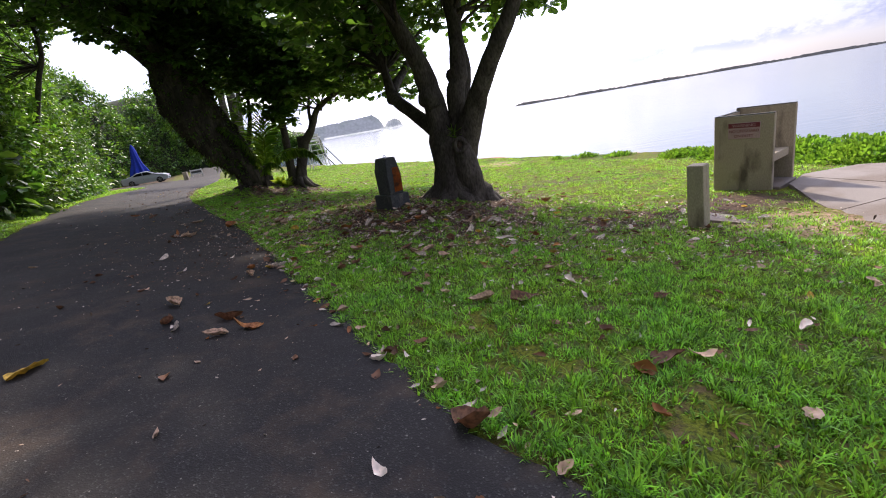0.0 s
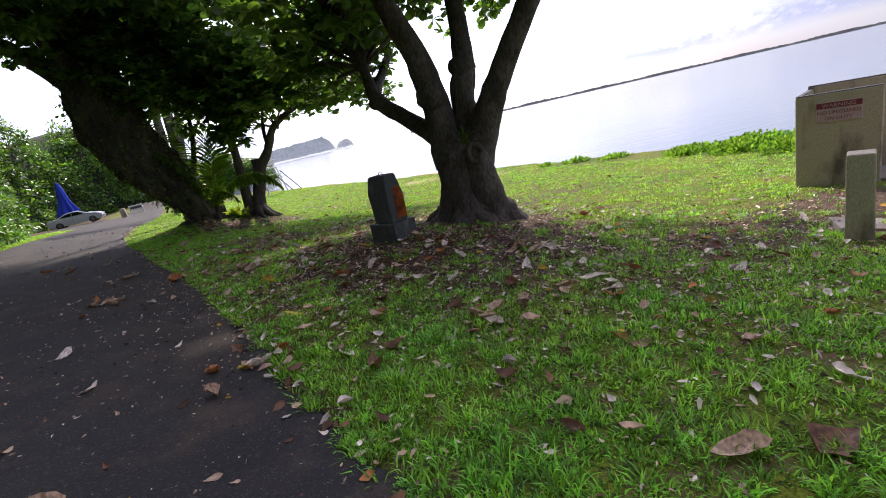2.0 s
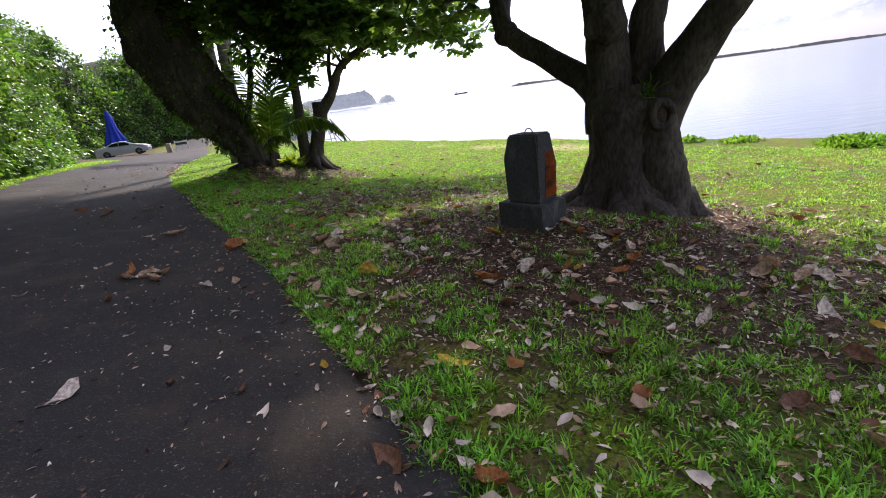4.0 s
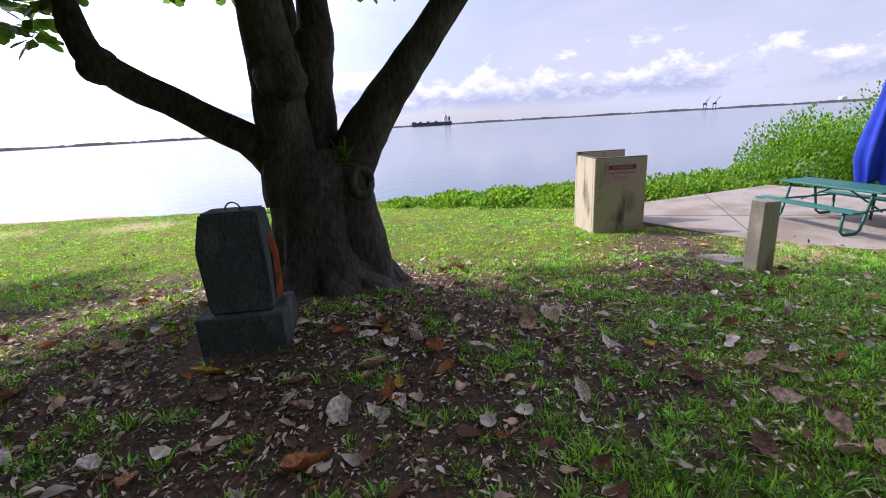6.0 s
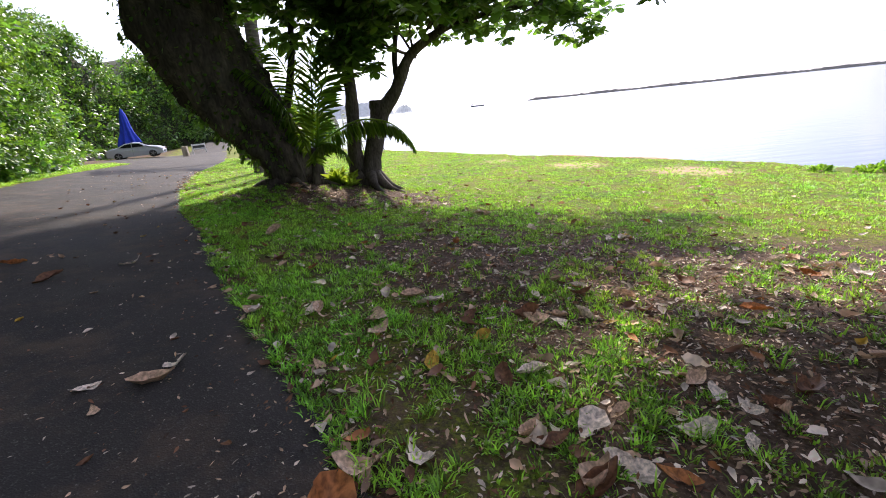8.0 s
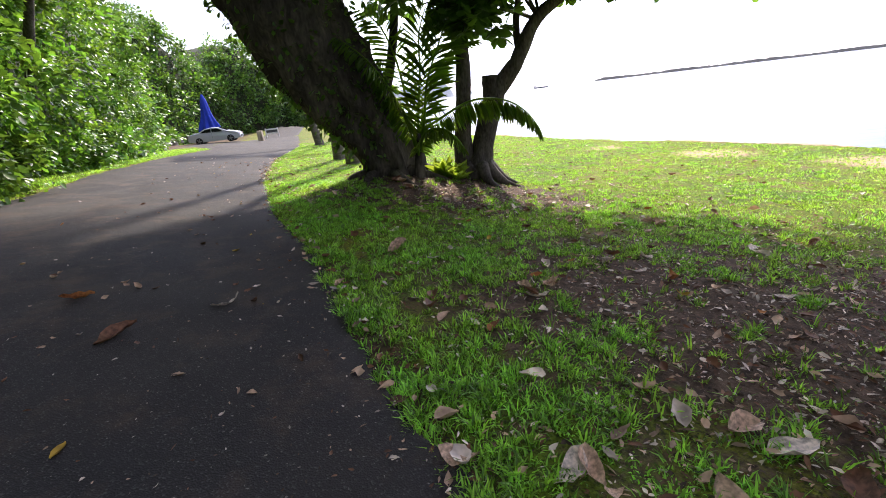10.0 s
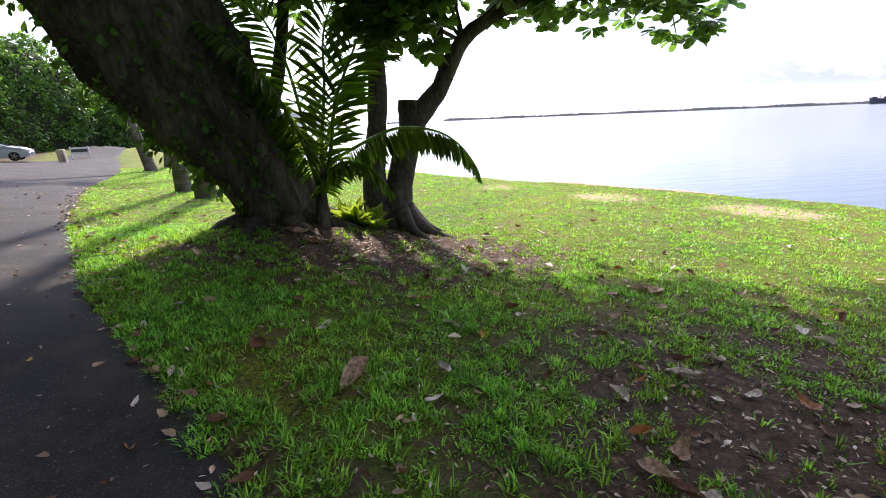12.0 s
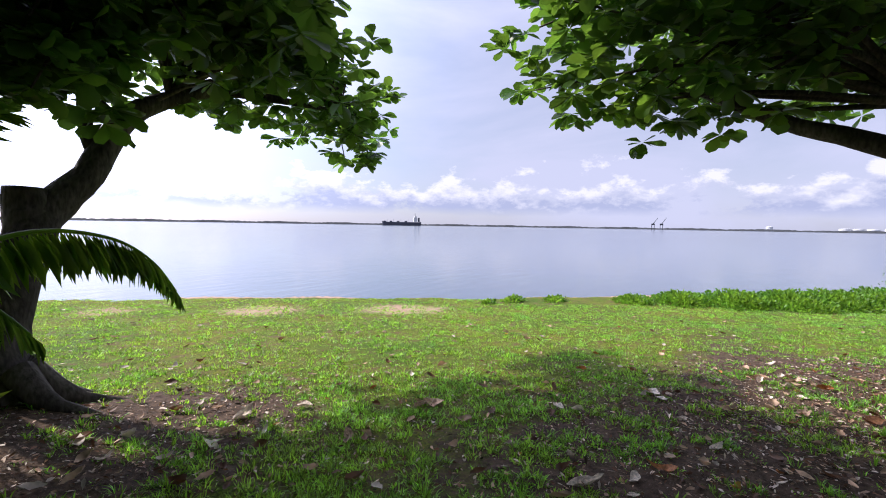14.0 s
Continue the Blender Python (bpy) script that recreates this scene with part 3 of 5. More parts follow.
def build_sea():
    xs = np.array([-4500, -1500, -400, -100, 0, 60, 200, 600, 1800, 4800], dtype=float)
    gx, gy = np.meshgrid(xs, xs)
    v = np.stack([gx, gy, gx * 0 + SEA], -1).reshape(-1, 3)
    i = np.arange(100).reshape(10, 10)
    f = np.stack([i[:-1, :-1], i[:-1, 1:], i[1:, 1:], i[1:, :-1]], -1).reshape(-1, 4)
    tagged(part("water", fast_mesh("water", v, f), sea_material()), "calm pale blue sea under a bright sky", "sea", kind="structure")


build_ground()
build_road()
build_sea()


# ---- hillside ----
HILL_FOOT = [(x, y) for y, x in zip(FOOT_Y, FOOT_X)] + [(-55, 84), (-51, 99), (-44, 108), (-36, 112), (-29, 113)]


def hill_frame(n):
    c = curve_points([(x, y, 0, 0) for x, y in HILL_FOOT], n)[:, :2]
    d = np.gradient(c, axis=0)
    d /= np.linalg.norm(d, axis=1)[:, None]
    return c, np.stack([-d[:, 1], d[:, 0]], 1)


def hill_height(k):
    """Height of the crest along the foot, k from 0 to 1."""
    return np.interp(k, [0, 0.25, 0.5, 0.62, 0.75, 0.88, 0.95, 1], [18, 26, 27, 24, 18, 13, 9, 3])


def hill_point(k, out, c, nrm):
    out = out * np.interp(k, [0.84, 1.0], [1.0, 0.12])
    i = np.clip(k * (len(c) - 1), 0, len(c) - 1.001)
    a = i.astype(int)
    f = (i - a)[:, None]
    p = c[a] * (1 - f) + c[a + 1] * f
    q = nrm[a] * (1 - f) + nrm[a + 1] * f
    xy = p + q * out[:, None]
    base = ground_z(p[:, 0], p[:, 1])
    h = hill_height(k) * (1 - np.exp(-out / 2.6)) * (1 + 0.12 * np.sin(k * 47) + 0.1 * np.sin(k * 103 + 1))
    return np.column_stack([xy, base + h]), q


def build_hill():
    c, nrm = hill_frame(400)
    outs = np.array([0.0, 0.3, 0.8, 1.5, 2.5, 4, 6, 9, 13, 20, 40])
    ks = np.linspace(0, 1, 260)
    kk, oo = np.meshgrid(ks, outs)
    p, q = hill_point(kk.ravel(), oo.ravel(), c, nrm)
    p[:, :2] += q * 0.9
    p[:, 2] -= 0.35
    i = np.arange(len(p)).reshape(len(outs), len(ks))
    f = np.stack([i[:-1, :-1], i[1:, :-1], i[1:, 1:], i[:-1, 1:]], -1).reshape(-1, 4)
    # Soil and stems, coloured near-black so gaps between leaves read as deep shade.
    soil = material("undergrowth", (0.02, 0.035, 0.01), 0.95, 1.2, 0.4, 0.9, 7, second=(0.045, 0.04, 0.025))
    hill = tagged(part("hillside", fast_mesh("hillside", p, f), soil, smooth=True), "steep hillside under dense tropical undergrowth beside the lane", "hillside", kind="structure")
    rng = np.random.default_rng(11)

    def leafage(name, lo, hi, clumps, per, radius, size, reach, label):
        """Bushes of many leaves, each a lump of its own, crowding the slope."""
        k = rng.uniform(lo, hi, clumps)
        out = rng.beta(0.8, 2.0, clumps) * reach
        c0, q = hill_point(k, out, c, nrm)
        face = np.column_stack([-q, np.full(clumps, 0.55)])
        r = radius * rng.uniform(0.45, 1.35, clumps)
        c0 = c0 + face * (0.15 + 0.7 * speckle(k * 150, c0[:, 2] * 0.4, 0.6, 4) + rng.normal(0, 0.25, clumps))[:, None]
        c0[:, 2] = np.maximum(c0[:, 2], ground_z(c0[:, 0], c0[:, 1]) + 0.35 * r)
        i = np.repeat(np.arange(clumps), per)
        n = len(i)
        d = rng.normal(0, 1, (n, 3)) + face[i] * 0.8
        d /= np.linalg.norm(d, axis=1)[:, None]
        lump = 1 + 0.22 * speckle(d[:, 0] * 3 + i, d[:, 2] * 3 + i * 0.7, 1.3)
        p = c0[i] + d * (r[i] * lump * rng.uniform(0.6, 1.06, n))[:, None] * np.array([1, 1, 0.85])
        p[:, 2] = np.maximum(p[:, 2], ground_z(p[:, 0], p[:, 1]) + 0.08)
        broad = rng.uniform(0.6, 1.5, clumps)[i]
        me = leaves_mesh(name, p, d + rng.normal(0, 0.55, (n, 3)), size * broad * rng.uniform(0.6, 1.3, n), rng, LEAF, 0.55)
        tagged(part(name, me, JUNGLE), label, "foliage", kind="stuff")

    leafage("hedge_foliage", 0.2, 0.53, 1500, 95, 0.75, 0.2, 11, "dense glossy green shrubs covering the bank beside the lane")
    leafage("hill_foliage", 0.5, 1.0, 1100, 75, 1.7, 0.42, 13, "dense green trees and vines covering the far hillside")
    leafage("bank_foliage", 0.0, 0.22, 130, 60, 1.3, 0.45, 11, "dense green shrubs covering the bank beside the lane")
    # pale boulders at the foot, by the parked car
    for n, (k, s) in enumerate(((0.655, 1.1), (0.665, 0.8), (0.675, 1.3), (0.69, 1.0))):
        p, q = hill_point(np.array([k]), np.array([0.0]), c, nrm)
        bm = bmesh.new()
        bmesh.ops.create_icosphere(bm, subdivisions=3, radius=s)
        for v in bm.verts:
            v.co *= 1 + 0.35 * noise.noise(v.co * 1.3 + Vector((n * 7, 0, 0)))
            v.co.z *= 0.7
        rock = part("boulder", bm, ROCK, smooth=True)
        rock.location = (p[0, 0] - q[0, 0] * 0.8, p[0, 1] - q[0, 1] * 0.8, gz(p[0, 0], p[0, 1]) + 0.25 * s)
        tagged(rock, "pale weathered boulder at the foot of the hillside", "boulder", "boulders at the hill's foot")


build_hill()


# ---- trees ----
def crown_points(centre, radii, n, rng, hollow=0.55, low=-0.55):
    p = rng.normal(0, 1, (n * 3, 3))
    p /= np.linalg.norm(p, axis=1)[:, None]
    p = p[p[:, 2] > low][:n]
    r = rng.uniform(hollow ** 3, 1, len(p)) ** (1 / 3)
    lump = 1 + 0.16 * np.sin(p[:, 0] * 7 + 1) * np.sin(p[:, 1] * 6) + 0.1 * np.sin(p[:, 2] * 11 + p[:, 0] * 5)
    return np.array(centre) + p * (r * lump)[:, None] * np.array(radii), p


def branches(bm, starts, ends, rng, r0=0.06, sag=0.3):
    for e in ends:
        s = starts[int(np.argmin(np.linalg.norm(starts - e, axis=1) + rng.uniform(0, 1.2, len(starts))))]
        mid = (s + e) / 2 + rng.normal(0, 0.18, 3) + np.array([0, 0, sag])
        limb(bm, [(*s, r0), (*mid, r0 * 0.6), (*e, r0 * 0.2)], 7, 5, 0.1)


def almond_tree():
    t = thing("almond_tree", "broad tropical almond tree with several trunks and a flared buttressed base", "tree", pose(0.3, 11.4, gz(0.3, 11.4)))
    inv = t.matrix_world.inverted()
    rng = np.random.default_rng(5)

    def put(name, bm, mat, label=""):
        bm.transform(inv)
        return part(name, bm, mat, t, label, True)

    bm = bmesh.new()
    limb(bm, [(0.3, 11.4, -1.0, 1.12), (0.3, 11.4, -0.62, 0.92), (0.3, 11.4, -0.3, 0.66), (0.32, 11.4, 0.2, 0.52), (0.33, 11.4, 0.75, 0.53), (0.33, 11.4, 1.2, 0.4)], 26, 40, 0.1, 2, 7)
    put("trunk", bm, BARK, "dark furrowed flared trunk")
    for ctrl in TREE1_LIMBS:
        put("limb", limb(bmesh.new(), ctrl, 22, 14, 0.14, 3), BARK)
    for ctrl in TREE1_ROOTS:
        put("root", limb(bmesh.new(), ctrl, 16, 12, 0.4, 4), BARK)
    # lobe below the leaning limb, with a round hollow at its top
    put("lobe", limb(bmesh.new(), [(0.8, 10.98, -0.95, 0.42), (0.68, 10.98, -0.2, 0.31), (0.6, 10.96, 0.35, 0.29), (0.56, 10.94, 0.85, 0.23), (0.55, 10.96, 1.0, 0.12)], 22, 18, 0.2, 5), BARK)
    ring = [(0.5 + 0.12 * math.cos(a), 10.735 - 0.03 * math.cos(a), 0.8 + 0.15 * math.sin(a)) for a in np.linspace(0, 2 * math.pi, 18)]
    put("burl", tube(bmesh.new(), ring, [0.06] * 18, 8, 0.3, 3), BARK, "swollen rim of a hollow")
    # No cavity here: a solid dark ball carries the hollow's shade as colour.
    bm = bmesh.new()
    bmesh.ops.create_icosphere(bm, subdivisions=2, radius=0.11)
    bm.transform(Matrix.Translation((0.5, 10.77, 0.8)) @ Matrix.Diagonal((1.0, 0.5, 1.25, 1)))
    put("hollow", bm, SOIL, "dark plug standing in for the shade inside the hollow")
    # fern in the fork
    p = np.array([(0.4, 10.86, 1.1)] * 40) + rng.normal(0, 0.06, (40, 3))
    d = rng.normal(0, 0.6, (40, 3)) + np.array([0, 0, 0.6])
    me = leaves_mesh("fern", p, d, rng.uniform(0.08, 0.22, 40), rng, LEAF * np.array([0.2, 1, 1]))
    me.transform(inv)
    part("fern", me, BUSH, t, "small green fern growing in the fork")
    tips = np.array([c[-1][:3] for c in TREE1_LIMBS] + [c[-2][:3] for c in TREE1_LIMBS])
    # swellings at the elbow of the low bough and on a back stem
    for x, y, z, r in ((-1.03, 13.02, 2.24, 0.2), (0.72, 11.5, 2.42, 0.26), (-0.02, 11.28, 2.0, 0.29)):
        bm = bmesh.new()
        bmesh.ops.create_icosphere(bm, subdivisions=3, radius=r)
        for v in bm.verts:
            v.co *= 1 + 0.2 * noise.noise(v.co * 6 + Vector((x, y, z)))
        bm.transform(Matrix.Translation((x, y, z)))
        put("knot", bm, BARK, "swollen knot")
    cen, out = crown_points((0.1, 11.5, 4.8), (3.7, 4.7, 2.3), 820, rng, 0.5, -0.5)
    cen2, out2 = crown_points((-2.0, 15.8, 4.1), (1.9, 2.4, 1.35), 290, rng, 0.2, -1)
    cen3, out3 = crown_points((0.4, 11.4, 5.0), (3.2, 3.6, 1.9), 330, rng, 0.1, -0.8)
    cen, out = np.vstack([cen, cen2, cen3]), np.vstack([out, out2, out3])
    bm = bmesh.new()
    branches(bm, tips, cen[::7], rng, 0.05)
    limb(bm, [(-1.06, 13.08, 2.35, 0.15), (-0.92, 13.78, 2.69, 0.13), (-0.75, 14.39, 2.95, 0.11), (-0.4, 15.54, 3.67, 0.08), (-0.6, 16.5, 4.2, 0.04)], 12, 8, 0.15)
    put("branching", bm, BARK)
    pl, d, s = rosettes(cen, rng, 11, 0.3, out=out)
    me = leaves_mesh("crown", pl, d, s, rng, BROAD, 0.25)
    me.transform(inv)
    part("crown", me, ALMOND, t, "broad glossy green almond leaves in whorls")


TREE1_LIMBS = (
    [(0.15, 11.45, 0.6, 0.38), (0.1, 11.5, 1.5, 0.3), (0.0, 11.38, 2.1, 0.27), (-0.15, 11.3, 2.8, 0.23), (-0.5, 11.1, 3.6, 0.18), (-0.8, 11.0, 4.8, 0.1)],
    [(0.2, 11.5, 0.85, 0.26), (-0.1, 11.8, 1.3, 0.2), (-0.5, 12.3, 1.7, 0.165), (-0.95, 12.9, 2.14, 0.17), (-1.08, 13.1, 2.4, 0.15), (-1.15, 13.15, 3.0, 0.11), (-1.3, 13.1, 4.6, 0.05)],
    [(0.5, 11.5, 0.8, 0.34), (0.6, 11.5, 1.5, 0.26), (0.62, 11.45, 2.0, 0.22), (0.78, 11.5, 2.7, 0.2), (0.8, 11.7, 3.8, 0.15), (0.5, 12.0, 5.2, 0.08)],
) + (
    [(0.5, 11.25, 0.5, 0.4), (0.8, 11.0, 1.2, 0.3), (0.97, 10.82, 1.6, 0.26), (1.17, 10.5, 2.05, 0.22), (1.5, 10.1, 2.7, 0.19), (1.95, 9.7, 3.5, 0.15), (2.5, 9.2, 4.8, 0.08)],
    [(0.5, 11.6, 1.0, 0.24), (0.78, 11.95, 1.9, 0.17), (0.98, 12.2, 2.5, 0.16), (0.92, 12.3, 3.6, 0.13), (1.2, 12.6, 4.8, 0.07)],
)
TREE1_ROOTS = (
    [(0.75, 11.1, -0.35, 0.28), (1.1, 10.85, -0.68, 0.2), (1.5, 10.6, -0.95, 0.08)],
    [(0.6, 11.9, -0.4, 0.26), (1.1, 12.2, -0.8, 0.16), (1.5, 12.5, -1.05, 0.06)],
    [(-0.2, 11.6, -0.35, 0.26), (-0.65, 11.75, -0.62, 0.18), (-1.05, 11.95, -0.86, 0.07)],
    [(0.1, 11.0, -0.35, 0.24), (-0.1, 10.65, -0.56, 0.17), (-0.35, 10.3, -0.75, 0.06)],
    [(0.4, 10.95, -0.35, 0.22), (0.5, 10.5, -0.62, 0.15), (0.55, 10.05, -0.82, 0.05)],
    [(-0.25, 11.3, -0.4, 0.2), (-0.75, 11.3, -0.64, 0.13), (-1.3, 11.45, -0.82, 0.05)],
    [(0.0, 11.9, -0.4, 0.22), (-0.3, 12.3, -0.72, 0.14), (-0.75, 12.7, -0.95, 0.05)],
    [(0.95, 11.35, -0.5, 0.2), (1.35, 11.3, -0.82, 0.12), (1.8, 11.2, -1.02, 0.04)],
)


def leaning_tree():
    t = thing("leaning_tree", "huge leaning tree with a dark vine-covered trunk", "tree", pose(-9.1, 21.6, gz(-9.1, 21.6)))
    inv = t.matrix_world.inverted()
    rng = np.random.default_rng(8)
    bm = bmesh.new()
    line = [(-8.95, 21.75, -0.9, 0.98), (-9.0, 21.7, -0.35, 0.74), (-9.15, 21.6, 0.4, 0.68), (-9.5, 21.45, 1.2, 0.78), (-10.1, 21.2, 2.2, 0.98), (-10.7, 20.95, 3.6, 1.12), (-10.95, 20.9, 5.2, 1.0), (-11.0, 20.9, 7.0, 0.6)]
    limb(bm, line, 40, 36, 0.2, 6, 6)
    bm.transform(inv)
    part("trunk", bm, VINE_BARK, t, "dark trunk overgrown with vines", True)
    for ctrl in ([(-9.4, 21.3, 0.6, 0.14), (-9.0, 21.6, 1.6, 0.12), (-8.7, 22.0, 2.8, 0.1), (-8.5, 22.3, 4.5, 0.07)],
                 [(-10.8, 20.95, 4.0, 0.5), (-11.3, 21.6, 5.6, 0.3), (-11.6, 22.6, 7.4, 0.14)],
                 [(-10.9, 20.9, 5.0, 0.5), (-12.6, 20.7, 6.8, 0.28), (-14.6, 20.4, 8.6, 0.12)],
                 [(-10.9, 20.8, 5.2, 0.45), (-11.0, 19.2, 7.0, 0.26), (-11.2, 17.2, 8.8, 0.1)],
                 [(-10.6, 21.0, 2.6, 0.3), (-10.6, 21.9, 4.0, 0.22), (-10.0, 22.8, 6.0, 0.12)]):
        bm = limb(bmesh.new(), ctrl, 16, 10, 0.15, 7)
        bm.transform(inv)
        part("limb", bm, VINE_BARK, t, "", True)
    for a in np.arange(0, 6.28, 0.7):
        ctrl = [(-9.0 + 0.5 * math.cos(a), 21.7 + 0.5 * math.sin(a), -0.15, 0.2), (-9.0 + 1.0 * math.cos(a + 0.1), 21.7 + 1.0 * math.sin(a + 0.1), gz(-9.0 + math.cos(a), 21.7 + math.sin(a)) + 0.05, 0.11), (-9.0 + 1.5 * math.cos(a + 0.3), 21.7 + 1.5 * math.sin(a + 0.3), gz(-9.0 + 1.5 * math.cos(a), 21.7 + 1.5 * math.sin(a)) - 0.08, 0.04)]
        bm = limb(bmesh.new(), ctrl, 8, 7, 0.2, 9)
        bm.transform(inv)
        part("root", bm, VINE_BARK, t, "", True)
    # creepers hugging the upper trunk
    q = curve_points(line, 60)[22:]
    n = 5200
    i = rng.integers(0, len(q), n)
    w = rng.normal(0, 1, (n, 3))
    w /= np.linalg.norm(w, axis=1)[:, None]
    me = leaves_mesh("creeper", q[i, :3] + w * (q[i, 3] * rng.uniform(0.85, 1.25, n))[:, None], w + rng.normal(0, 0.5, (n, 3)), rng.uniform(0.08, 0.17, n), rng, LEAF, 0.6)
    me.transform(inv)
    part("creeper", me, ALMOND, t, "small dark creeper leaves")
    cen, out = crown_points((-8.7, 18.9, 8.8), (4.8, 7.0, 2.8), 3300, rng, 0.15, -0.95)
    cen2, out2 = crown_points((-9.3, 21.8, 6.0), (2.7, 3.2, 1.9), 640, rng, 0.15, -1)
    # Added clump above the view, there only to shade the near lane.
    cen4, out4 = crown_points((-5.2, 14.6, 8.5), (2.8, 3.0, 1.5), 520, rng, 0.1, -1)
    cen3, out3 = crown_points((-12.7, 21.3, 8.8), (2.0, 2.2, 1.6), 180, rng, 0.2, -1)
    cen, out = np.vstack([cen, cen2, cen3, cen4]), np.vstack([out, out2, out3, out4])
    bm = bmesh.new()
    branches(bm, np.array([(-11.6, 22.6, 7.4), (-14.6, 20.4, 8.6), (-11.2, 17.2, 8.8), (-10, 22.8, 6), (-11.0, 20.9, 7.0)]), cen[::12], rng, 0.06)
    bm.transform(inv)
    part("branching", bm, VINE_BARK, t, "", True)
    pl, d, s = rosettes(cen, rng, 11, 0.3, out=out)
    me = leaves_mesh("crown", pl, d, s, rng, BROAD, 0.25)
    me.transform(inv)
    part("crown", me, ALMOND, t, "dense dark green crown with an unseen clump added for shade")


def forked_tree():
    t = thing("forked_tree", "slender forked almond tree with a lopped stub and hanging foliage", "tree", pose(-7.1, 21.9, gz(-7.1, 21.9)))
    inv = t.matrix_world.inverted()
    rng = np.random.default_rng(9)
    limbs = ([(-7.08, 21.9, -1.0, 0.46), (-7.05, 21.95, -0.5, 0.33), (-6.94, 22.15, 0.05, 0.26), (-6.58, 22.3, 1.25, 0.23), (-6.25, 22.3, 1.68, 0.19), (-5.88, 22.3, 2.17, 0.17), (-5.53, 22.3, 2.8, 0.14), (-4.75, 22.3, 3.28, 0.11), (-3.86, 22.3, 3.56, 0.085), (-1.7, 22.15, 3.75, 0.03)],
             [(-7.3, 22.0, -0.9, 0.36), (-7.38, 22.1, 0.2, 0.22), (-7.2, 21.9, 1.8, 0.17), (-7.2, 22.0, 3.4, 0.15), (-7.2, 22.2, 5.5, 0.08)],
             [(-6.66, 22.3, 0.9, 0.22), (-6.62, 22.32, 1.4, 0.2), (-6.6, 22.33, 1.76, 0.19)],
             [(-5.9, 22.3, 2.1, 0.1), (-5.95, 22.5, 2.9, 0.08), (-5.6, 22.8, 4.4, 0.04)],
             [(-7.25, 22.0, 2.4, 0.12), (-6.8, 22.0, 3.4, 0.1), (-6.2, 21.6, 4.6, 0.05)])
    for n, ctrl in enumerate(limbs):
        bm = limb(bmesh.new(), ctrl, 34 if n == 0 else 24, 14, 0.22, n)
        bm.transform(inv)
        part("trunk" if n < 2 else "limb", bm, BARK, t, "", True)
    for a in (-1.2, -0.5, 0.1, 0.6, 2.6, 3.6):
        ctrl = [(-7.0 + 0.2 * math.cos(a), 21.9 + 0.2 * math.sin(a), -0.2, 0.16), (-7.0 + 0.6 * math.cos(a), 21.9 + 0.6 * math.sin(a), gz(-7.0 + 0.6 * math.cos(a), 21.9 + 0.6 * math.sin(a)) + 0.05, 0.1), (-7.0 + 1.15 * math.cos(a + 0.2), 21.9 + 1.15 * math.sin(a + 0.2), gz(-7.0 + 1.15 * math.cos(a + 0.2), 21.9 + 1.15 * math.sin(a + 0.2)) - 0.06, 0.04)]
        bm = limb(bmesh.new(), ctrl, 8, 7, 0.2, 3)
        bm.transform(inv)
        part("root", bm, BARK, t, "", True)
    cen, out = crown_points((-6.0, 22.1, 4.7), (3.6, 3.2, 1.9), 600, rng, 0.35, -0.75)
    cen2, out2 = crown_points((-2.9, 21.9, 3.75), (2.2, 1.6, 0.75), 130, rng, 0.1, -1)
    cen3, out3 = crown_points((-6.2, 21.3, 4.8), (1.8, 1.9, 1.5), 480, rng, 0.1, -1)
    cen4, out4 = crown_points((-0.85, 22.1, 3.3), (0.75, 0.7, 0.55), 26, rng, 0.1, -1)
    cen5, out5 = crown_points((-5.4, 20.7, 4.2), (1.9, 1.2, 0.9), 170, rng, 0.1, -1)
    cen6, out6 = crown_points((-6.8, 21.2, 3.15), (0.8, 0.8, 0.8), 90, rng, 0.1, -1)
    cen, out = np.vstack([cen, cen2, cen3, cen4, cen5, cen6]), np.vstack([out, out2, out3, out4, out5, out6])
    bm = bmesh.new()
    branches(bm, np.array([c[-1][:3] for c in limbs if c[-1][2] > 3] + [(-4.7, 22.8, 3.3), (-5.4, 22.75, 2.8)]), cen[::5], rng, 0.045)
    bm.transform(inv)
    part("branching", bm, BARK, t, "", True)
    pl, d, s = rosettes(cen, rng, 11, 0.3, out=out)
    me = leaves_mesh("crown", pl, d, s, rng, BROAD, 0.25)
    me.transform(inv)
    part("crown", me, ALMOND, t, "broad glossy green almond leaves in whorls")


def frond_mesh(ctrl, rng, leaf=0.42, hang=0.5, count=46, across=None, fine=0.1):
    """One feather palm leaf: a rib with leaflets on both sides."""
    q = curve_points(ctrl, count)
    p = q[:, :3]
    d = np.gradient(p, axis=0)
    d /= np.linalg.norm(d, axis=1)[:, None]
    if across is None:
        side = np.cross(d, np.array([0, 0, 1.0]) + 0.001)
    else:
        side = np.array(across) - d * (d @ np.array(across))[:, None]
    side /= np.linalg.norm(side, axis=1)[:, None]
    pl, di, si = [], [], []
    for s in (-1, 1):
        k = np.arange(int(count * 0.16), count)
        f = (k - k[0]) / (len(k) - 1)
        pl.append(p[k])
        di.append(side[k] * s + d[k] * (0.55 + 0.5 * f[:, None]) + np.array([0, 0, -hang]))
        si.append(leaf * (0.55 + 0.75 * np.sin(np.pi * np.clip(f * 0.85 + 0.12, 0, 1))) * rng.uniform(0.8, 1.1, len(k)))
    me = leaves_mesh("leaf_blade", np.vstack(pl), np.vstack(di), np.concatenate(si), rng, LEAF * np.array([fine, 1, 1.6]))
    bm = tube(bmesh.new(), [tuple(v) for v in p[::3]], [max(0.004, r) for r in q[::3, 3]], 6)
    return bm, me


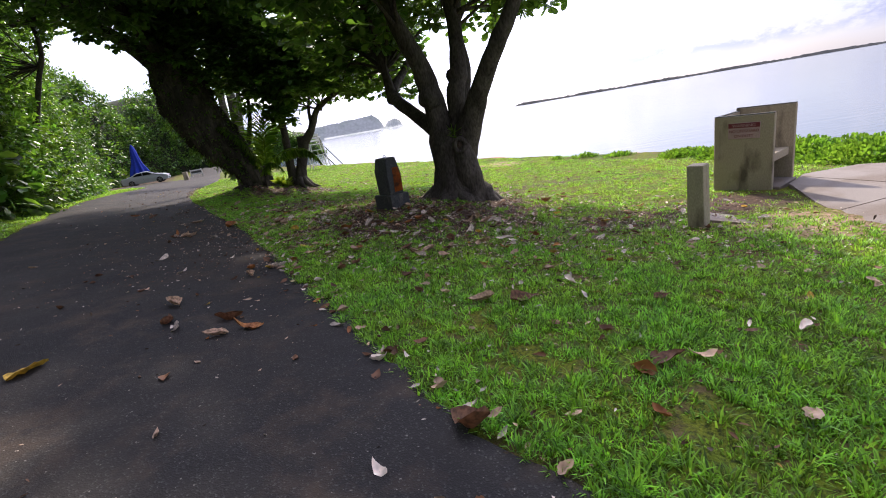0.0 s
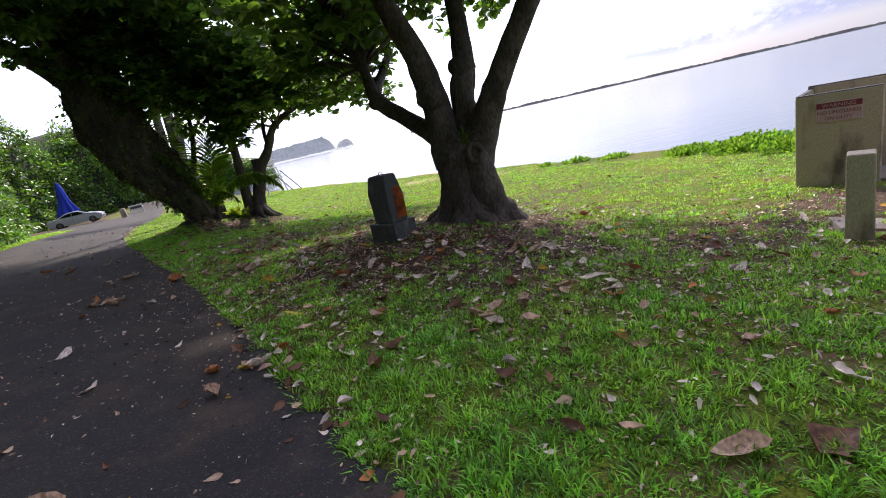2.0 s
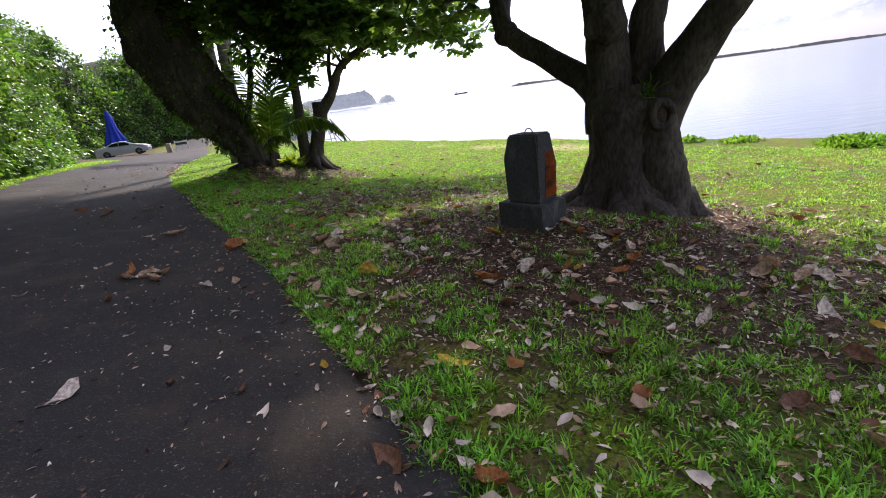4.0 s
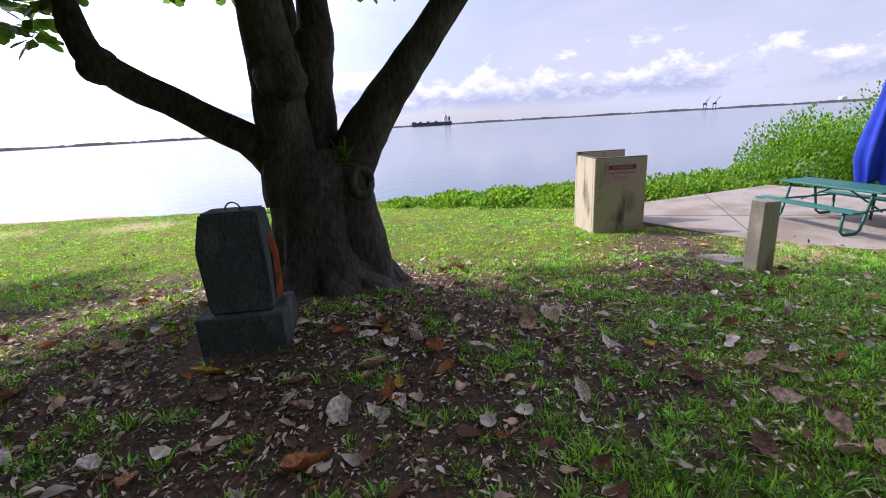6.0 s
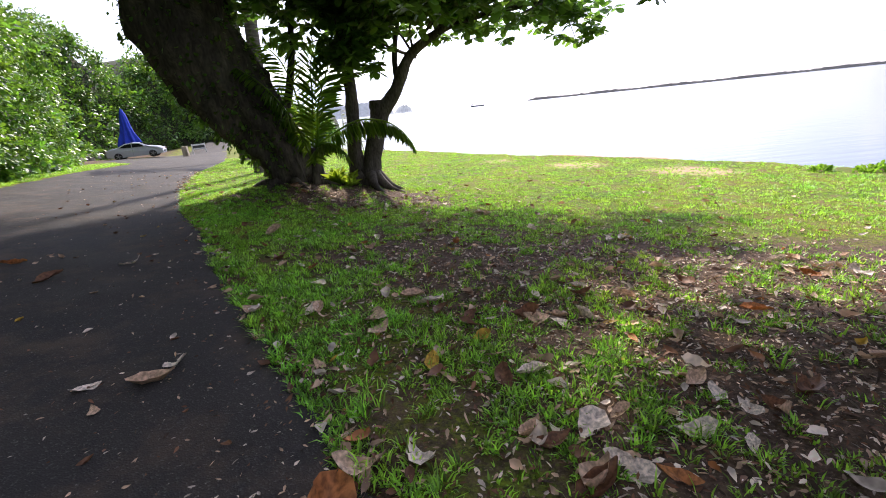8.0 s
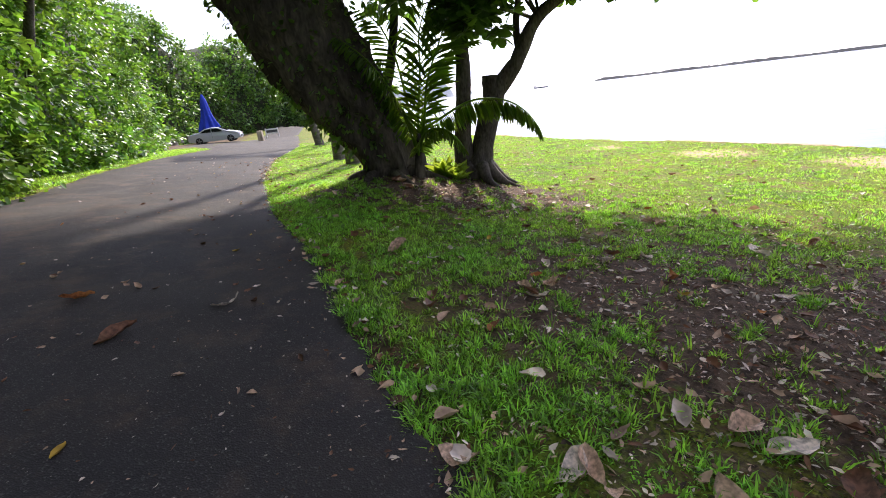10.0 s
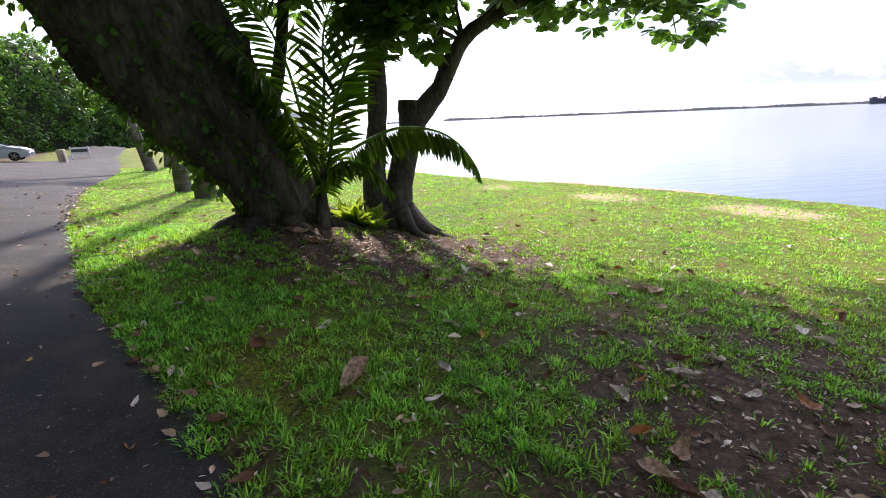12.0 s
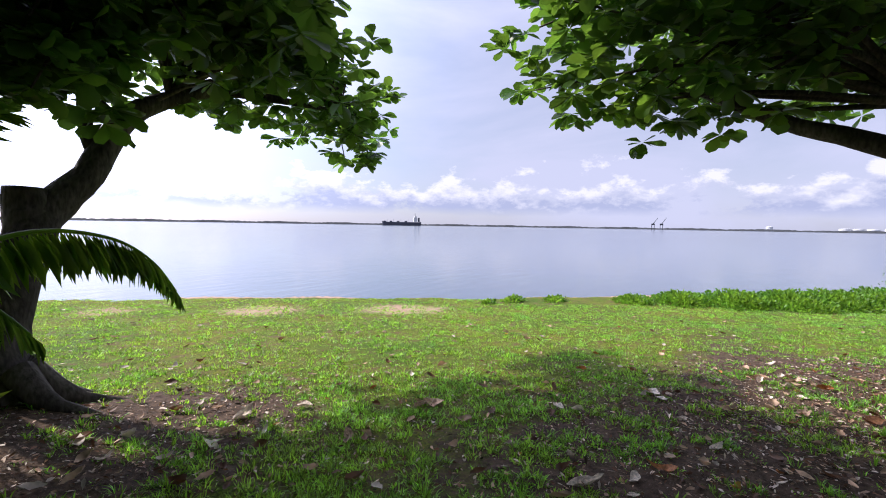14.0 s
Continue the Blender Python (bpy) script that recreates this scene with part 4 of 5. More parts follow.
def young_coconut():
    base = (-8.3, 21.05, gz(-8.3, 21.05))
    t = thing("coconut_seedling", "young coconut palm with arching feathery fronds between two trees", "palm", pose(*base))
    rng = np.random.default_rng(4)
    b = Vector(base)
    fronds = (([(-8.25, 21.1, 0.66), (-7.69, 21.1, 1.0), (-6.98, 21.1, 1.28), (-6.32, 21.1, 1.21), (-5.89, 21.1, 0.93), (-5.6, 21.1, 0.52)], 0.42, 2.4, 120, None),
              ([(-8.2, 21.1, 1.0), (-8.05, 21.2, 2.0), (-8.0, 21.3, 2.7), (-7.8, 21.35, 3.2)], 0.55, 0.0, 40, (1, -0.25, 0)),
              ([(-8.05, 21.05, 1.0), (-7.9, 21.0, 1.73), (-7.57, 20.95, 2.42), (-7.35, 20.9, 2.85)], 0.52, 0.1, 38, (1, 0.2, 0))) + (
              ([(-8.38, 21.0, 0.8), (-8.5, 20.85, 1.3), (-8.72, 20.7, 1.85), (-9.05, 20.55, 2.35), (-9.5, 20.45, 2.75)], 0.42, 1.3, 84, None),
              ([(-8.15, 21.3, 1.0), (-7.8, 21.6, 1.9), (-7.35, 21.8, 2.4), (-6.9, 21.9, 2.5)], 0.42, 0.5, 40, None),
              ([(-8.4, 21.3, 1.0), (-8.6, 21.6, 2.2), (-8.9, 21.8, 3.0), (-9.3, 21.9, 3.4)], 0.5, 0.2, 36, (1, 0.1, 0)),
              ([(-8.2, 20.9, 0.5), (-7.9, 20.7, 0.8), (-7.5, 20.5, 0.75), (-7.2, 20.4, 0.4)], 0.36, 1.0, 60, None))
    part("stem", limb(bmesh.new(), [(0, 0, -0.1, 0.14), (0.02, 0.02, 0.4, 0.1), (0.06, 0.05, 0.95, 0.07)], 10, 10, 0.2, 2), VINE_BARK, t, "fibrous brown leaf bases", True)
    for pts, leaf, hang, count, across in fronds:
        m = len(pts)
        ctrl = [(0.02, 0.02, 0.4, 0.035)] + [(*(Vector(p) - b), 0.03 * (1 - k / m) + 0.004) for k, p in enumerate(pts)]
        bm, me = frond_mesh(ctrl, rng, leaf, hang, count, across, 0.034)
        rib = part("frond", bm, PALM_LEAF, t, "", True)
        part("leaf_blade", me, PALM_LEAF, rib)


def palm(x, y, lean, h, r, seed):
    t = thing("coconut_palm", "tall coconut palm with a grey ringed trunk beside the lane", "palm", pose(x, y, gz(x, y)), "palms along the lane")
    rng = np.random.default_rng(seed)
    ctrl = [(0, 0, -0.2, r * 1.5), (0.02, 0, 0.4, r * 1.05), (lean[0] * 0.35, lean[1] * 0.35, h * 0.4, r * 0.85), (lean[0], lean[1], h, r * 0.7)]
    bm = limb(bmesh.new(), ctrl, 30, 14, 0.08, seed)
    part("trunk", bm, PALM_BARK, t, "", True)
    for k in range(10):
        a = k * 2.4
        up = rng.uniform(-0.2, 1.2)
        c = [(lean[0], lean[1], h, 0.05), (lean[0] + 0.8 * math.cos(a), lean[1] + 0.8 * math.sin(a), h + 0.5 + up * 0.7, 0.035), (lean[0] + 1.5 * math.cos(a), lean[1] + 1.5 * math.sin(a), h + 0.2 + up, 0.02), (lean[0] + 2.1 * math.cos(a), lean[1] + 2.1 * math.sin(a), h - 1.3 + up, 0.005)]
        bm, me = frond_mesh(c, rng, 0.6, 0.6, 36)
        rib = part("frond", bm, PALM_LEAF, t, "", True)
        part("leaf_blade", me, PALM_LEAF, rib)


almond_tree()
leaning_tree()
forked_tree()
young_coconut()
for x, y, lean, h, r, s in ((-20.1, 43.2, (-1.6, -0.6), 9.5, 0.3, 1), (-14.1, 31.3, (0.6, 0.3), 14.0, 0.27, 2), (-12.65, 29.1, (1.0, 0.4), 14.0, 0.31, 3), (-20.6, 47.5, (2.0, 0.4), 12, 0.3, 4)):
    palm(x, y, lean, h, r, s)


def bank_tree():
    """A tall tree on the bank whose crown hangs over the hedge."""
    x, y = -20.6, 24.6
    t = thing("bank_tree", "tall dark tree rising from the hedge beside the lane", "tree", pose(x, y, gz(x, y)))
    rng = np.random.default_rng(31)
    line = [(-2.6, 0.8, -0.2, 0.2), (-1.3, 0.5, 3.0, 0.15), (0.6, 0.2, 6.3, 0.12), (1.3, 0.3, 8.0, 0.11), (1.2, 0.2, 11.0, 0.05)]
    part("trunk", limb(bmesh.new(), line, 24, 12, 0.15, 5), BARK, t, "slim grey-brown trunk", True)
    cen, out = crown_points((1.0, -0.8, 10.0), (4.2, 4.2, 2.1), 1100, rng, 0.2, -0.95)
    cen2, out2 = crown_points((-2.4, -0.8, 6.6), (1.7, 2.0, 1.9), 320, rng, 0.15, -1)
    cen3, out3 = crown_points((4.4, -0.6, 9.7), (2.7, 1.8, 1.0), 280, rng, 0.15, -1)
    cen, out = np.vstack([cen, cen2, cen3]), np.vstack([out, out2, out3])
    bm = bmesh.new()
    branches(bm, np.array([(1.2, 0.2, 9.0), (1.2, 0.2, 11.0), (0.9, 0.2, 7.0)]), cen[::22], rng, 0.04)
    part("branching", bm, BARK, t, "", True)
    pl, d, s = rosettes(cen, rng, 12, 0.26, out=out)
    part("crown", leaves_mesh("crown", pl, d, s, rng, LEAF, 0.3), ALMOND, t, "dense dark green leaves")


bank_tree()


def bromeliads():
    rng = np.random.default_rng(14)
    for x, y, s in ((-7.75, 21.35, 0.55), (-7.55, 21.5, 0.45), (-7.9, 21.55, 0.5), (-7.45, 21.2, 0.38)):
        t = thing("bromeliad", "bright yellow-green bromeliad rosette at the foot of the trees", "plant", pose(x, y, gz(x, y)), "plants between the trees")
        n = 26
        w = rng.uniform(0, 6.28, n)
        up = rng.uniform(0.3, 1.6, n)
        d = np.stack([np.cos(w), np.sin(w), up], 1)
        me = leaves_mesh("leaves", np.zeros((n, 3)), d, s * rng.uniform(0.6, 1.1, n), rng, LEAF * np.array([0.45, 1, 1.5]), 0.1)
        part("leaves", me, BROMELIAD, t)


bromeliads()


def shore_shrubs():
    rng = np.random.default_rng(21)
    for x, y, rx, ry, h, n in ((9.3, 17.2, 0.9, 0.7, 0.22, 1300), (10.2, 15.6, 1.3, 1.0, 0.36, 2600), (10.9, 13.8, 1.5, 1.2, 0.46, 3600), (11.7, 12.0, 1.7, 1.3, 0.5, 4200), (12.8, 10.5, 1.7, 1.3, 0.52, 4200), (13.9, 9.0, 1.7, 1.4, 0.55, 4200), (15.1, 7.7, 1.7, 1.4, 0.62, 4200), (16.6, 6.4, 1.8, 1.4, 0.75, 4600), (18.6, 4.8, 2.6, 2.2, 2.3, 12000), (20.0, 1.7, 3.0, 2.4, 3.4, 12000),
                               (5.6, 21.6, 0.25, 0.2, 0.16, 110), (6.7, 21.1, 0.6, 0.35, 0.16, 300), (7.8, 19.8, 0.7, 0.4, 0.16, 340)):
        p = rng.normal(0, 1, (n, 3))
        p /= np.linalg.norm(p, axis=1)[:, None]
        p[:, 2] = np.abs(p[:, 2])
        k = rng.uniform(0.55, 1.1, n) * (1 + 0.2 * speckle(p[:, 0] * 4 + x, p[:, 1] * 4))
        q = p * k[:, None] * np.array([rx, ry, h])
        me = leaves_mesh("beach_shrub", q, p + rng.normal(0, 0.5, (n, 3)) + np.array([0, 0, 0.7]), rng.uniform(0.07, 0.16, n), rng, LEAF)
        ob = part("beach_shrub", me, BUSH)
        ob.location = (x, y, gz(x, y) - 0.05)
        tagged(ob, "low bright green beach shrub along the shore" if h < 1.5 else "tall bright green beach shrub by the shore", "shrub", "shrubs along the shore")


shore_shrubs()


# ---- things on the lawn ----
def stone_marker():
    x, y = -1.31, 10.5
    t = thing("stone_marker", "weathered dark concrete marker with a rusty orange side on a plinth", "marker", pose(x, y, gz(x, y) + 0.02, 0, 0, -50) @ Matrix.Diagonal((1.1, 1.0, 1.0, 1.0)))
    part("plinth", boxed(-0.32, -0.26, -0.15, 0.32, 0.26, 0.3, 0.02, 2), OLD_STONE, t, "mossy concrete plinth")
    bm = bmesh.new()
    prof = [(-0.22, 0.3), (0.24, 0.3), (0.25, 0.75), (0.22, 1.15), (-0.19, 1.15), (-0.245, 0.85)]
    f = [bm.verts.new((a, -0.19 if b < 1 else -0.14, b)) for a, b in prof]
    k = [bm.verts.new((a, 0.19 if b < 1 else 0.14, b)) for a, b in prof]
    bm.faces.new(f)
    bm.faces.new(k[::-1])
    for i in range(6):
        bm.faces.new((f[(i + 1) % 6], f[i], k[i], k[(i + 1) % 6]))
    bmesh.ops.bevel(bm, geom=list(bm.edges), offset=0.018, segments=2, affect="EDGES")
    part("body", bm, OLD_STONE, t, "dark stained upright block")
    bm = bmesh.new()
    for p in ((0.2455, -0.06, 0.36), (0.2465, 0.17, 0.36), (0.2565, 0.16, 0.74), (0.21, 0.12, 1.1), (0.214, -0.02, 1.06), (0.2565, -0.04, 0.74)):
        bm.verts.new((p[0] + 0.004, p[1], p[2]))
    bm.verts.ensure_lookup_table()
    bm.faces.new((bm.verts[0], bm.verts[1], bm.verts[2], bm.verts[5]))
    bm.faces.new((bm.verts[5], bm.verts[2], bm.verts[3], bm.verts[4]))
    bmesh.ops.solidify(bm, geom=list(bm.faces), thickness=0.003)
    part("painted_side", bm, RUST, t, "flaking rusty orange paint")
    bm = tube(bmesh.new(), [(0.02 + 0.055 * math.cos(a), 0, 1.145 + 0.065 * math.sin(a)) for a in np.linspace(0, math.pi, 12)], [0.007] * 12, 6)
    part("ring", bm, DARK_STEEL, t, "iron lifting ring", True)


def bin_enclosure():
    t = thing("bin_enclosure", "stained beige concrete enclosure open on one side, with a warning sign", "concrete enclosure", pose(5.72, 9.4, -0.9, 0, 0, -54))
    w, d, h = 1.06, 1.15, 1.47
    part("front_wall", boxed(0, 0, -0.2, w, 0.09, h, 0.012), CONCRETE, t, "beige wall with dark water stains")
    part("end_wall", boxed(0.0, 0.093, -0.2, 0.09, d - 0.093, h, 0.012), CONCRETE, t)
    part("back_wall", boxed(0, d - 0.09, -0.2, w + 0.02, d, h + 0.06, 0.012), CONCRETE, t)
    for a in ((0.004, 0.004, w - 0.004, 0.086, h), (0.004, 0.098, 0.086, d - 0.098, h), (0.004, d - 0.086, w + 0.016, d - 0.004, h + 0.06)):
        part("coping", boxed(a[0], a[1], a[4], a[2], a[3], a[4] + 0.014, 0.004), OLD_STONE, t, "blackened top edge")
    part("shelf", boxed(0.093, 0.093, 0.5, w - 0.06, d - 0.093, 0.66, 0.012), CONCRETE, t, "stained concrete shelf")
    part("slab", boxed(0.093, 0.093, -0.18, w + 0.1, d - 0.093, 0.03, 0.01), PAVING, t)
    s = part("warning_sign", boxed(0.27, -0.012, 1.02, 0.83, -0.002, 1.33, 0.003), SIGN_WHITE, t, "faded pink warning sign")
    part("header", boxed(0.275, -0.0165, 1.235, 0.825, -0.0125, 1.325), SIGN_RED, s, "dark red header band")
    for words, z, size, mat in (("WARNING", 1.25, 0.085, SIGN_WHITE), ("NO LIFEGUARD", 1.145, 0.075, SIGN_RED), ("ON DUTY", 1.05, 0.075, SIGN_RED)):
        c = bpy.data.curves.new("words", "FONT")
        c.body, c.size, c.align_x, c.extrude = words, size, "CENTER", 0.001
        o = new("words", c)
        bpy.context.view_layer.update()
        me = bpy.data.meshes.new_from_object(o)
        bpy.data.objects.remove(o)
        me.materials.clear()
        whole = bmesh.new()
        whole.from_mesh(me)
        bpy.data.meshes.remove(me)
        left = set(whole.verts)
        while left:                                   # one object for each letter
            todo, found = [left.pop()], []
            while todo:
                v = todo.pop()
                found.append(v)
                for e in v.link_edges:
                    o2 = e.other_vert(v)
                    if o2 in left:
                        left.discard(o2)
                        todo.append(o2)
            one, ids = bmesh.new(), {}
            for v in found:
                ids[v] = one.verts.new(v.co)
            for f in {f for v in found for f in v.link_faces}:
                one.faces.new([ids[v] for v in f.verts])
            ob = part("letter", one, mat, s)
            ob.matrix_local = pose(0.55, -0.0185 if z > 1.2 else -0.0145, z, 90, 0, 0)
        whole.free()


def concrete_post(x, y, h, w, label, rz=0, group=""):
    bm = bmesh.new()
    box(bm, -w / 2, -w / 2, -0.2, w / 2, w / 2, h, 0.018, 2)
    for v in bm.verts:
        if v.co.z > h * 0.6:
            v.co.x *= 0.93
            v.co.y *= 0.93
    ob = part("concrete_post", bm, CONCRETE)
    ob.matrix_world = pose(x, y, gz(x, y), 0.5, -0.8, rz)
    tagged(ob, label, "post", group)
    return ob


def small_slab():
    ob = part("concrete_slab", boxed(-0.42, -0.3, -0.12, 0.42, 0.3, 0.05, 0.015, 2), PAVING)
    ob.matrix_world = pose(4.42, 6.95, gz(4.42, 6.95) - 0.03, -4, 6, -35)
    tagged(ob, "small cracked concrete cover slab beside the post", "slab")


def pavement():
    bm = bmesh.new()
    pts = [(6.75, 8.62), (7.5, 9.2), (8.7, 9.25), (12.8, 6.2), (10.2, 0.8), (7.2, 2.4), (5.9, 4.8), (5.75, 6.2), (6.1, 7.2)]
    z = -0.86
    top = [bm.verts.new((x, y, z)) for x, y in pts]
    bm.faces.new(top)
    ext = bmesh.ops.extrude_face_region(bm, geom=list(bm.faces))
    for v in ext["geom"]:
        if isinstance(v, bmesh.types.BMVert):
            v.co.z -= 0.5
    bmesh.ops.recalc_face_normals(bm, faces=list(bm.faces))
    ob = part("pavement", bm, PAVING)
    tagged(ob, "pale grey concrete picnic pad with sandy edges", "pavement", kind="structure")
    for x0, y0, x1, y1 in ((6.0, 6.6, 10.8, 7.75), (7.3, 9.0, 9.6, 2.0)):
        d = Vector((x1 - x0, y1 - y0, 0))
        bm = boxed(0, -0.008, -0.004, d.length, 0.008, 0.003)
        j = part("joint", bm, SOIL, ob)
        j.matrix_world = pose(x0, y0, z + 0.001, 0, 0, math.degrees(math.atan2(d.y, d.x)))


def picnic_table():
    t = thing("picnic_table", "green steel picnic table with two benches on the concrete pad", "picnic table", pose(7.72, 5.35, -0.86, 0, 0, 42))
    L = 0.98
    top = part("tabletop", boxed(-L, -0.37, 0.72, L, 0.37, 0.76, 0.012, 2), GREEN_PAINT, t, "green plastic-coated mesh top")
    for k in range(1, 9):
        part("slot", boxed(-L + 0.08, -0.37 + k * 0.082 - 0.006, 0.7605, L - 0.08, -0.37 + k * 0.082 + 0.006, 0.7625), DARK_STEEL, top)
    for s in (-1, 1):
        part("bench", boxed(-L, s * 0.75 - 0.13, 0.42, L, s * 0.75 + 0.13, 0.455, 0.012, 2), GREEN_PAINT, t, "green plank bench")
        for e in (-0.78, 0.78):
            part("leg", tube(bmesh.new(), [(e, s * 0.28, 0.71), (e, s * 0.3, 0.6), (e, s * 0.42, 0.08), (e, s * 0.5, 0.025), (e, s * 0.75, 0.025), (e, s * 0.82, 0.09), (e, s * 0.8, 0.42)], [0.024] * 7, 8), GREEN_PAINT, t, "", True)
        part("brace", tube(bmesh.new(), [(s * 0.76, 0.0, 0.36), (s * 0.1, 0.0, 0.7)], [0.016] * 2, 6), GREEN_PAINT, t, "", True)
    for e in (-0.78, 0.78):
        part("crossbar", tube(bmesh.new(), [(e, -0.8, 0.4), (e, 0.8, 0.4)], [0.02] * 2, 8), GREEN_PAINT, t, "", True)


def closed_umbrella(x, y, z, h, r, low, label):
    t = thing("closed_umbrella", label, "umbrella", pose(x, y, z), "closed umbrellas")
    part("pole", tube(bmesh.new(), [(0, 0, 0), (0, 0, h)], [0.025, 0.02], 10), STEEL, t, "", True)
    bm, rings = bmesh.new(), []
    for i in range(26):
        f = i / 25
        zz = low + (h - low) * f
        rad = r * (1 - f) ** 0.7 * (0.9 + 0.12 * math.sin(f * 8)) * (0.8 + 0.2 * min(1, f * 6)) + 0.02
        ring = []
        for k in range(48):
            a = 2 * math.pi * k / 48
            q = rad * (1 + 0.3 * math.sin(a * 8 + 1.4 * f) * (1 - f) + 0.08 * math.sin(a * 3 + f * 6))
            ring.append(bm.verts.new((q * math.cos(a), q * math.sin(a), zz - (0.1 * math.sin(a * 4) if i == 0 else 0))))
        rings.append(ring)
    for a, b in zip(rings, rings[1:]):
        for k in range(48):
            bm.faces.new((a[k], a[(k + 1) % 48], b[(k + 1) % 48], b[k]))
    part("canopy", bm, BLUE_CLOTH, t, "folded deep blue canvas", True)
    part("finial", boxed(-0.025, -0.025, h, 0.025, 0.025, h + 0.08, 0.01), STEEL, t)


def parked_car():
    x, y = -34.3, 52.3
    t = thing("parked_car", "silver four-door sedan parked beside the lane", "car", pose(x, y, gz(x, y), 0, 0, 22))
    # x is the car's front, y its left side
    side = [(-2.33, 0.32), (-2.36, 0.62), (-2.3, 0.93), (-1.85, 1.02), (-1.35, 1.1), (-0.75, 1.38), (-0.1, 1.45), (0.45, 1.4), (1.25, 1.02), (1.9, 0.9), (2.25, 0.74), (2.34, 0.5), (2.3, 0.28), (1.75, 0.22), (-1.75, 0.22)]
    bm, rings = bmesh.new(), []
    for yy, k, lift in ((-0.9, 0.96, 0.0), (-0.86, 1.0, 0.02), (-0.62, 1.0, 0.03), (0.62, 1.0, 0.03), (0.86, 1.0, 0.02), (0.9, 0.96, 0.0)):
        rings.append([bm.verts.new((a * k, yy * (1 - max(0, b - 0.95) * 0.42), b + (lift if b > 0.6 else 0))) for a, b in side])
    n = len(side)
    for r0, r1 in zip(rings, rings[1:]):
        for k in range(n):
            bm.faces.new((r0[k], r0[(k + 1) % n], r1[(k + 1) % n], r1[k]))
    bm.faces.new(rings[0][::-1])
    bm.faces.new(rings[-1])
    bmesh.ops.recalc_face_normals(bm, faces=list(bm.faces))
    body = part("body", bm, CAR_PAINT, t, "silver paint")
    for s in (-1, 1):
        for name, pts in (("side_window", [(-1.2, 1.08), (-0.7, 1.33), (-0.2, 1.385), (-0.2, 1.04)]), ("side_window", [(-0.14, 1.385), (0.38, 1.345), (0.98, 1.06), (-0.14, 1.04)])):
            g = bmesh.new()
            g.faces.new([g.verts.new((a, s * (0.905 * (1 - max(0, b - 0.95) * 0.42) + 0.004), b)) for a, b in pts])
            bmesh.ops.solidify(g, geom=list(g.faces), thickness=0.006)
            part(name, g, GLASS_DARK, body, "dark side window")
        part("headlight", boxed(2.02, s * 0.7 - 0.15, 0.62, 2.33, s * 0.7 + 0.15, 0.75, 0.03, 2), SIGN_WHITE, body, "clear headlight")
        part("tail_light", boxed(-2.4, s * 0.68 - 0.18, 0.75, -2.25, s * 0.68 + 0.18, 0.88, 0.02, 2), SIGN_RED, body, "red tail light")
        part("door_seam", boxed(-0.175, s * 0.912 - 0.004, 0.35, -0.163, s * 0.912 + 0.004, 1.0), DARK_STEEL, body)
        part("mirror", boxed(0.78, s * 0.98 - 0.09, 1.0, 0.92, s * 0.98 + 0.09, 1.12, 0.03, 2), CAR_PAINT, body)
        for e in (-1.4, 1.42):
            w = bmesh.new()
            bmesh.ops.create_cone(w, cap_ends=True, segments=28, radius1=0.33, radius2=0.33, depth=0.21)
            bmesh.ops.bevel(w, geom=list(w.edges), offset=0.02, segments=1, affect="EDGES")
            wheel = part("wheel", w, TYRE, t, "black tyre", True)
            wheel.matrix_local = pose(e, s * 0.82, 0.33, 90, 0, 0)
            rim = bmesh.new()
            for k in range(5):
                box(rim, 0.03, -0.035, 0.095, 0.23, 0.035, 0.118, 0.01)
                bmesh.ops.rotate(rim, verts=list(rim.verts), cent=(0, 0, 0), matrix=Matrix.Rotation(2 * math.pi / 5, 3, "Z"))
            bmesh.ops.create_cone(rim, cap_ends=True, segments=16, radius1=0.06, radius2=0.05, depth=0.24)
            if s > 0:
                rim.transform(Matrix.Rotation(math.pi, 4, "X"))
            part("rim", rim, STEEL, wheel, "alloy spokes")
    for name, pts in (("windscreen", [(0.5, 1.395), (1.2, 1.065)]), ("rear_window", [(-0.8, 1.375), (-1.33, 1.125)])):
        (a0, b0), (a1, b1) = pts
        up = Vector((b1 - b0, 0, a0 - a1)).normalized() * (0.035 if a0 > 0 else -0.035)
        g = bmesh.new()
        g.faces.new([g.verts.new((a, yy, b + 0.03 + abs(up.z) * 0.3)) for a, b, yy in ((a0, b0, -0.55), (a0, b0, 0.55), (a1, b1, 0.68), (a1, b1, -0.68))])
        bmesh.ops.solidify(g, geom=list(g.faces), thickness=0.006)
        part(name, g, GLASS_DARK, body, "dark glass")
    part("grille", boxed(2.3, -0.5, 0.42, 2.36, 0.5, 0.56, 0.01), DARK_STEEL, body)


def notice_board():
    x, y = -36.4, 67.0
    t = thing("white_board", "small white framed board on two posts beside the lane", "board", pose(x, y, gz(x, y), 0, 0, 20))
    for s in (-0.75, 0.75):
        part("post", boxed(s - 0.06, -0.06, -0.2, s + 0.06, 0.06, 1.2, 0.01), WHITE_WOOD, t)
    for z in (0.55, 1.05):
        part("rail", boxed(-0.69, -0.04, z - 0.09, 0.69, 0.04, z + 0.09, 0.01), WHITE_WOOD, t)
    part("panel", boxed(-0.69, -0.02, 0.645, 0.69, 0.02, 0.955), OLD_STONE, t, "grey panel")


